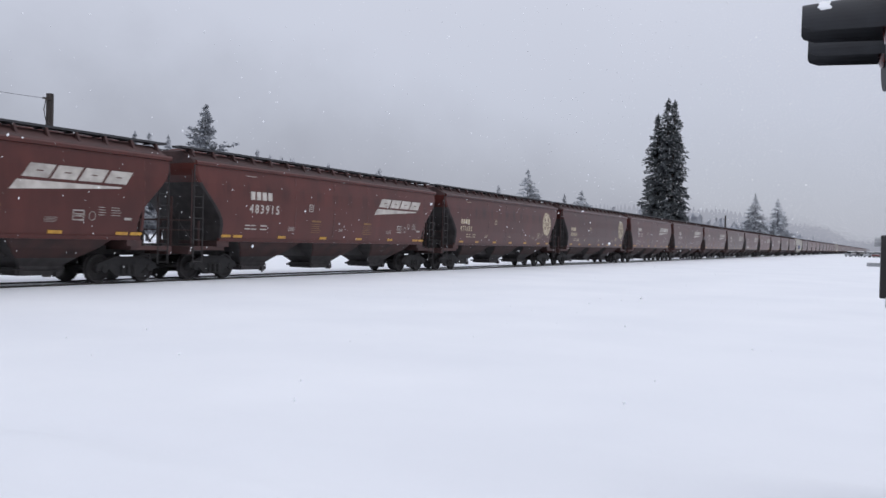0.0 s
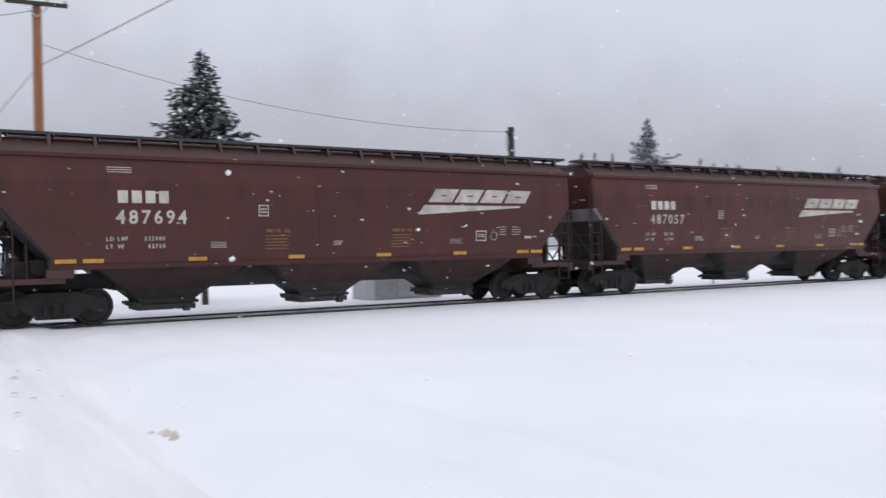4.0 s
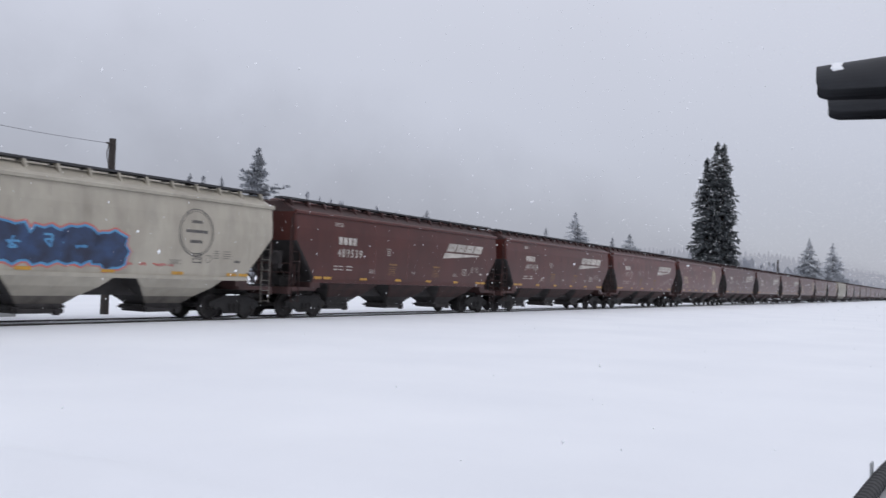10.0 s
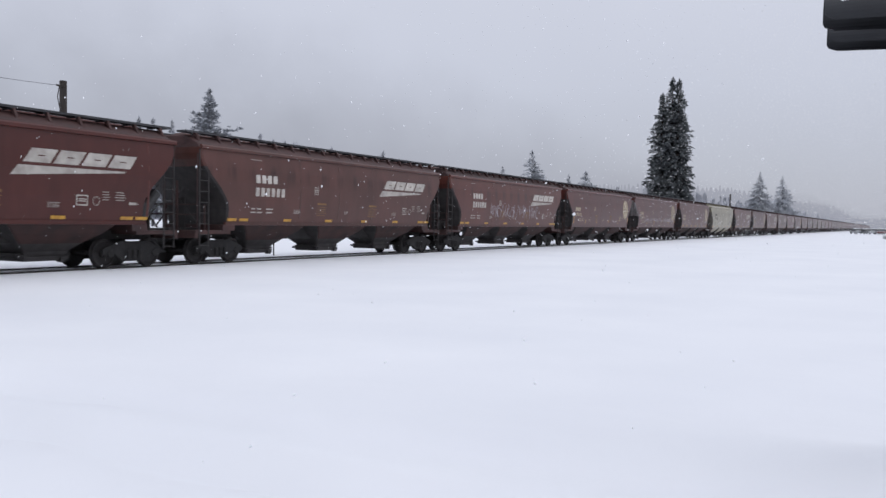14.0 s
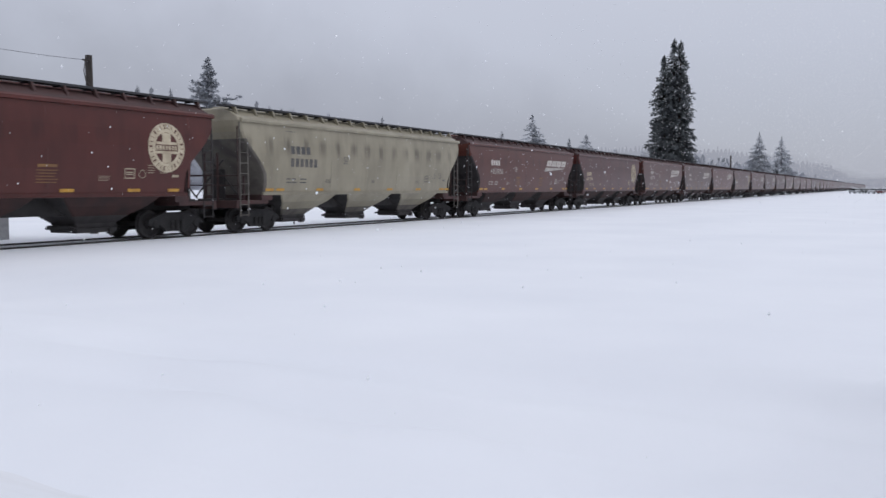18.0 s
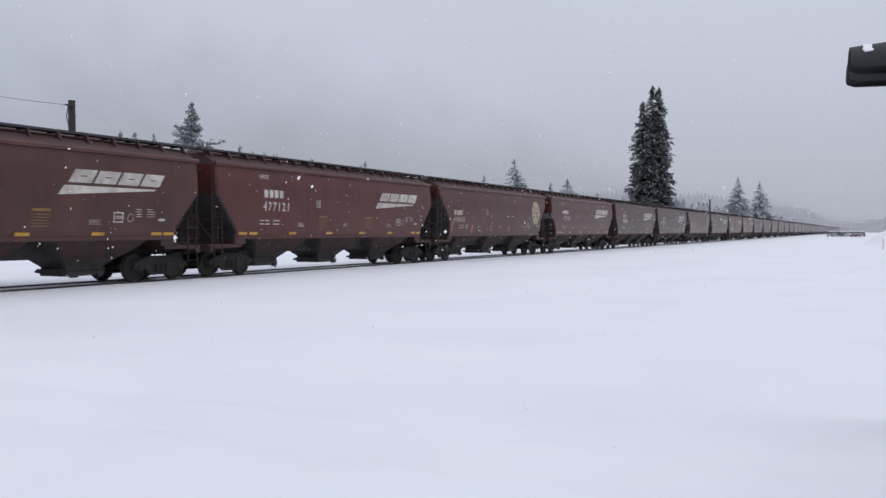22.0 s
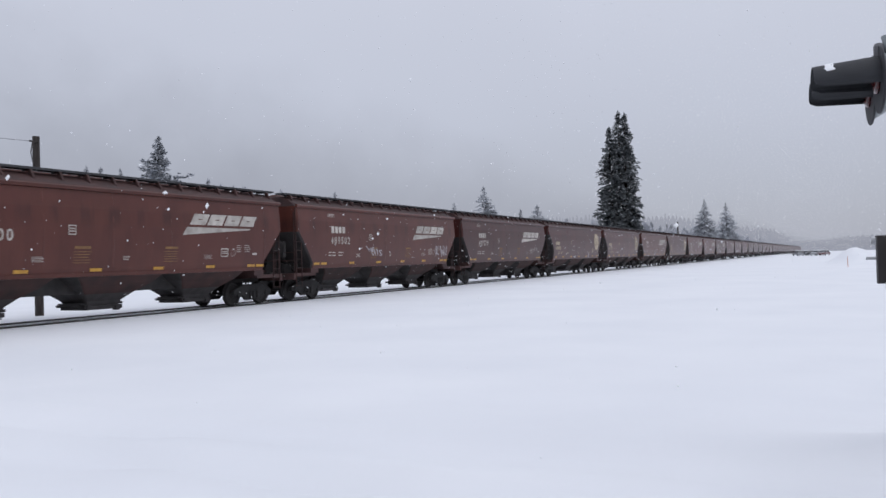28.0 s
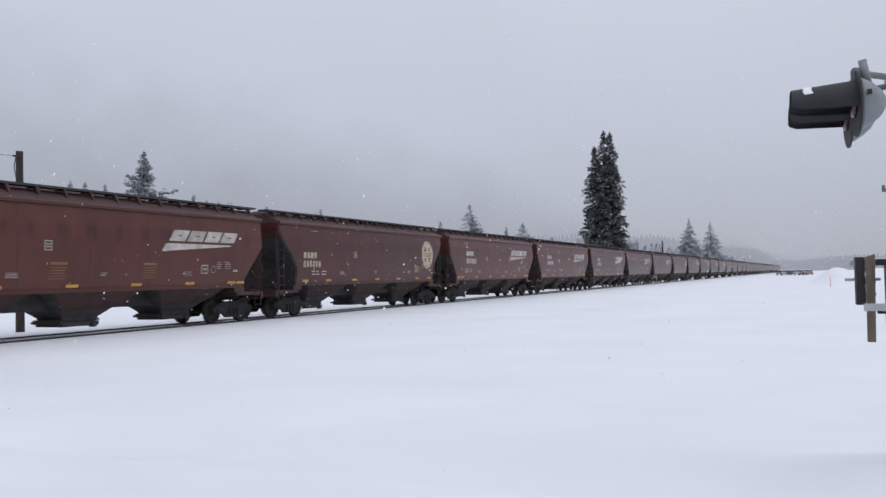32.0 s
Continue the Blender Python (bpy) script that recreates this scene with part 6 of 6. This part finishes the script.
def build_misty_wood():
    """Wooded slope at the valley's far end: plain ragged-topped backdrop, mist put into its glow."""
    tops = [(-40, 1.6), (-20, 1.1), (-9, 0.85), (-4.5, 0.95), (-1.2, 0.7), (0.2, 0.75), (1.6, 1.5), (4.5, 2.1), (7.0, 2.45), (9.6, 2.7), (14, 2.8), (20, 2.6), (46, 2.0)]
    rnd = random.Random(77)
    vs, fs, uvs = [], [], []
    az = -40.0
    while az < 46.0:
        w = rnd.uniform(0.16, 0.34)
        for (a0, t0), (a1, t1) in zip(tops, tops[1:]):
            if a0 <= az <= a1:
                top = t0 + (t1 - t0) * (az - a0) / (a1 - a0)
        top *= 1 + 0.12 * noise.noise((az * 0.45, 0, 0))
        tip = top + rnd.uniform(-0.03, 0.2) * min(1.0, top)
        shape = ((-0.5, -0.5), (0.5, -0.5), (0.5, top * 0.9), (0.32, top * 0.96), (0.1, tip), (-0.12, tip), (-0.34, top * 0.95), (-0.5, top * 0.9))
        i = len(vs)
        d = 1100
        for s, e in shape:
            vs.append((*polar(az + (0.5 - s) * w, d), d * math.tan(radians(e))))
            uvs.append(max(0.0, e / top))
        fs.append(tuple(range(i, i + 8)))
        az += w
    me = bpy.data.meshes.new("misty_wood")
    me.from_pydata(vs, [], fs)
    layer = me.uv_layers.new(name="height")
    for lp in me.loops:
        layer.data[lp.index].uv = (0.5, uvs[lp.vertex_index])
    m = bpy.data.materials.new("wood_with_mist_glow")
    m.use_nodes = True
    n, l = m.node_tree.nodes, m.node_tree.links
    n.clear()
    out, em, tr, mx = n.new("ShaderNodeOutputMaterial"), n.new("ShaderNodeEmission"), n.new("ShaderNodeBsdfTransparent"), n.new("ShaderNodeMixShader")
    # pale glow and thinning alpha draw the mist over the trees
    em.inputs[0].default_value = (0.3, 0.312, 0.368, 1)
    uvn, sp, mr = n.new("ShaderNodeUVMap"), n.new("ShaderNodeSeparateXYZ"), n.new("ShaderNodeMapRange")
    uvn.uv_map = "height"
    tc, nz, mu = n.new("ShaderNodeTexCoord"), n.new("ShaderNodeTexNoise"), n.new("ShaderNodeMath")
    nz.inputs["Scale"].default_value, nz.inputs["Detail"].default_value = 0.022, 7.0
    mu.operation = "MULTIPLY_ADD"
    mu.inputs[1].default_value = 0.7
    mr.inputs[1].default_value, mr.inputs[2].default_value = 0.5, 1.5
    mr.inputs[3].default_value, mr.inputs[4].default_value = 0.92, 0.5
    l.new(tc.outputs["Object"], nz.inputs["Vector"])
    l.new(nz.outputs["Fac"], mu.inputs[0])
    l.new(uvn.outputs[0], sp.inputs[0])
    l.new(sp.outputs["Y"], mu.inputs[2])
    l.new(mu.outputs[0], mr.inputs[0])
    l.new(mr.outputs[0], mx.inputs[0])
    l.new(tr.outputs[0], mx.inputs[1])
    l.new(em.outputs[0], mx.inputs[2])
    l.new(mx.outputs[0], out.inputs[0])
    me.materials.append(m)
    ob = tagged(new("backdrop", me), "wooded slope at the end of the valley, mist put into its glow", "distant wood", kind="structure")
    ob.visible_shadow = False


# ---- buildings and small things ----
def build_house(x, y, w, d, wall, pitch, material, label, turn=0):
    h = thing("house", label, "house", at=pose(x, y, ground_z(x, y), 0, 0, turn))
    bm = B()
    box(bm, -w / 2, w / 2, -d / 2, d / 2, -0.3, wall)
    prism(bm, [(-d / 2, wall), (d / 2, wall), (0, wall + pitch)], -w / 2, w / 2, "x")
    part("wall", bm, material, h)
    bm = B()
    e = 0.5
    prism(bm, [(-d / 2 - e, wall - e * pitch / d * 2), (0, wall + pitch), (d / 2 + e, wall - e * pitch / d * 2), (d / 2 + e, wall + 0.3 - e * pitch / d * 2), (0, wall + pitch + 0.35), (-d / 2 - e, wall + 0.3 - e * pitch / d * 2)], -w / 2 - e, w / 2 + e, "x")
    part("roof", bm, "snow_far", h, "roof under thick snow")
    n = max(2, int(w / 3))
    for k in range(n):
        cx = -w / 2 + w * (k + 0.5) / n
        bm = B()
        box(bm, cx - 0.55, cx + 0.55, -d / 2 - 0.05, -d / 2 + 0.02, 0.9, 2.0)
        f = part("window", bm, "stripe_white", h, "white window frame")
        bm = B()
        box(bm, cx - 0.45, cx + 0.45, -d / 2 - 0.065, -d / 2 - 0.04, 1.0, 1.9)
        part("pane", bm, "glass", f)


def build_box(x, y, w, d, t, label, name="signal_cabin"):
    h = thing(name, label, "cabin", at=pose(x, y, ground_z(x, y)))
    bm = B()
    box(bm, -w / 2, w / 2, -d / 2, d / 2, -0.1, t)
    part("wall", bm, "alu", h)
    bm = B()
    shells(bm, [(t, w / 2 + 0.06, d / 2 + 0.06), (t + 0.12, w / 2 + 0.08, d / 2 + 0.08), (t + 0.22, w / 2 - 0.1, d / 2 - 0.1)], chamfer=0.15)
    part("roof_snow", bm, "snow_far", h, "thick cap of snow")
    bm = B()
    box(bm, -0.45, 0.45, -d / 2 - 0.04, -d / 2 + 0.01, 0.1, 2.05)
    part("door", bm, "galv", h)


def build_car(x, y, turn, paint, label):
    c = thing("parked_car", label, "car", "cars parked beside the road", at=pose(x, y, ground_z(x, y), 0, 0, turn))
    bm = B()
    prism(bm, [(-2.2, 0.35), (2.2, 0.35), (2.25, 0.75), (1.9, 0.9), (1.1, 0.98), (-2.0, 1.0), (-2.25, 0.8)], -0.88, 0.88)
    part("body", bm, paint, c)
    bm = B()
    prism(bm, [(-1.95, 0.98), (1.15, 0.98), (0.45, 1.5), (-1.5, 1.52)], -0.78, 0.78)
    part("window", bm, "glass", c, "dark glass")
    bm = B()
    shells(bm, [(1.5, 1.05, 0.78, -0.5), (1.58, 1.08, 0.8, -0.5), (1.66, 0.8, 0.6, -0.5)], chamfer=0.1)
    part("roof_snow", bm, "snow_far", c, "snow on the roof")
    bm = B()
    shells(bm, [(0.95, 0.55, 0.75, 1.55), (1.0, 0.5, 0.7, 1.55), (1.03, 0.3, 0.5, 1.55)], chamfer=0.1)
    part("bonnet_snow", bm, "snow_far", c, "snow on the bonnet")
    for wx in (-1.4, 1.4):
        for wy in (-0.8, 0.8):
            bm = B()
            lathe(bm, [(wy - 0.1, 0.25), (wy - 0.08, 0.33), (wy + 0.08, 0.33), (wy + 0.1, 0.25)], "y", 14, (wx, 0, 0.33))
            part("wheel", bm, "rubber", c, "black tyre")


def build_small_things():
    build_house(-16.86, 67.61, 17.0, 8.0, 2.9, 2.2, "siding", "pale bungalow under snow, seen between the wagons")
    build_house(-4.36, 63.41, 5.0, 5.0, 2.4, 1.3, "cream", "small cream shed under snow")
    build_house(5.12, 55.21, 4.4, 4.0, 2.4, 1.2, "siding", "small pale shed under snow behind the track")
    build_house(-33.89, 74.01, 9.0, 7.0, 2.6, 1.8, "cream", "cream cottage under snow")
    build_box(15.50, 28.78, 2.9, 1.9, 2.3, "silver metal signal cabin with snow on its roof")
    build_car(267.79, 9.34, 24, "paint_silver", "silver car under snow, parked in a row by the road")
    build_car(263.86, 4.41, 158, "paint_silver", "silver car with snow on its roof, parked by the road")
    build_car(261.88, 2.24, 160, "paint_red", "dull red car under snow, parked by the road")
    build_car(265.82, 6.87, 20, "paint_dark", "dark car with snow on its roof, parked by the road")
    x, y = polar(-179.45, 123)
    bm = B()
    shells(bm, [(0.05, 1.75, 1.0), (0.22, 2.3, 1.3), (0.34, 2.4, 1.35)], chamfer=0.25)
    p = thing("overturned_trough", "dark shallow trough lying in the field under snow", "trough", bm=bm, material="under", at=pose(x, y, ground_z(x, y)))
    bm = B()
    shells(bm, [(0.34, 2.3, 1.3), (0.55, 2.0, 1.15), (0.72, 1.1, 0.6)], chamfer=0.4)
    part("snow_cap", bm, "snow_far", p, "snow heaped on top")
    bm = B()
    tube(bm, (0, 0, -0.2), (0, 0, 1.25), 0.035, 0.03, 8)
    thing("marker_post", "thin dark marker post in the snow behind the track", "post", bm=bm, material="pole", at=pose(30.4, 26.0, ground_z(30.4, 26.0)))
    x, y = polar(-2.45, 84)
    bm = B()
    tube(bm, (0, 0, -0.2), (0, 0, 1.0), 0.03, 0.025, 8)
    thing("marker_stake", "thin orange stake in the snow", "stake", bm=bm, material="orange", at=pose(x, y, ground_z(x, y)))
    for az, d, hgt in ((-173.2, 170, 4.0), (-171.4, 172, 5.5)):
        x, y = polar(az, d)
        build_pole(x, y, hgt + 4, 0.1, "pole", "distant lamp pole at the edge of the field")


# ---- falling snow ----
FLAKES = []


def build_flakes():
    rnd = random.Random(31)
    for layer in range(3):
        vs, fs = [], []
        n = (12000, 12000, 10000)[layer]
        for _ in range(n):
            x, y, z = rnd.uniform(-30, 44), rnd.uniform(1.4, 20.6), rnd.uniform(-42, 42)
            s = rnd.choice((0.006, 0.008, 0.01, 0.013, 0.018)) * min(1.0, 0.25 + math.hypot(x, y) / 9)
            i = len(vs)
            ax, ay = rnd.uniform(0.6, 1.4), rnd.uniform(0.6, 1.4)
            vs.extend([(x + s * ax, y, z), (x - s * ax, y, z), (x, y + s, z), (x, y - s, z), (x + s * 0.3, y, z + s * ay), (x - s * 0.3, y, z - s * ay)])
            for a, b in ((0, 2), (2, 1), (1, 3), (3, 0)):
                fs.extend([(i + a, i + b, i + 4), (i + b, i + a, i + 5)])
        me = bpy.data.meshes.new("falling_snow")
        me.from_pydata(vs, [], fs)
        me.materials.append(M["snow_far"])
        ob = tagged(new("falling_snow", me), "loose snowflakes drifting down in front of the train", "snowflakes", kind="stuff")
        FLAKES.append((ob, (-0.25, 0.1, 0.35)[layer], (1.05, 1.25, 1.4)[layer]))
    # thicker fall seen along the length of the train
    for way, fall in ((1, 1.15), (-1, 1.3)):
        n = 130000
        rng = np.random.default_rng(40 + way)
        c = np.column_stack((way * (38 + 420 * rng.random(n) ** 0.8), rng.uniform(-6, 21.0, n), rng.uniform(-18, 42, n)))
        s = rng.choice((0.02, 0.028, 0.036), n)[:, None]
        v = np.empty((n, 6, 3))
        for j in range(6):
            v[:, j] = c + s * rng.normal(0, 0.85, (n, 3))
        me = bpy.data.meshes.new("falling_snow")
        me.from_pydata(v.reshape(-1, 3).tolist(), [], np.arange(n * 6).reshape(-1, 3).tolist())
        me.materials.append(M["snow_far"])
        ob = tagged(new("falling_snow", me), "thick snowfall hanging along the railway line", "snowflakes", kind="stuff")
        FLAKES.append((ob, 0.15 * way, fall))


# ---- what moves ----
def motions():
    times = [2.0 * j for j in range(17)]
    for k, w in WAGONS.items():
        walk(w, [(t, pose(place_of(k, t), TRACK, 0)) for t in times])
    done = {}
    for s, ws in WHEELSETS:
        if s not in done:
            walk(ws, [(f / FPS, pose(s * 0.89, 0, 0.457, 0, -82.0 * f, 0)) for f in range(0, 32 * FPS + 1)])
            done[s] = ws.animation_data
        else:
            ws.rotation_mode = "QUATERNION"
            ad = ws.animation_data_create()
            ad.action = done[s].action
            ad.action_slot = done[s].action_slot
    for ob, side, fall in FLAKES:
        walk(ob, [(t, pose(side * t - side * 16, 0, 40 - fall * t * 1.0 - 18)) for t in (0.0, 8.0, 16.0, 24.0, 32.0)])


build_ground()
build_road()
build_track()
for k in range(FIRST, LAST + 1):
    build_wagon(k)
build_signal()
build_gate_arm()
build_mast_cables()
build_far_signal()
build_poles()
build_trees()
build_hills()
build_misty_wood()
build_small_things()
build_flakes()
motions()
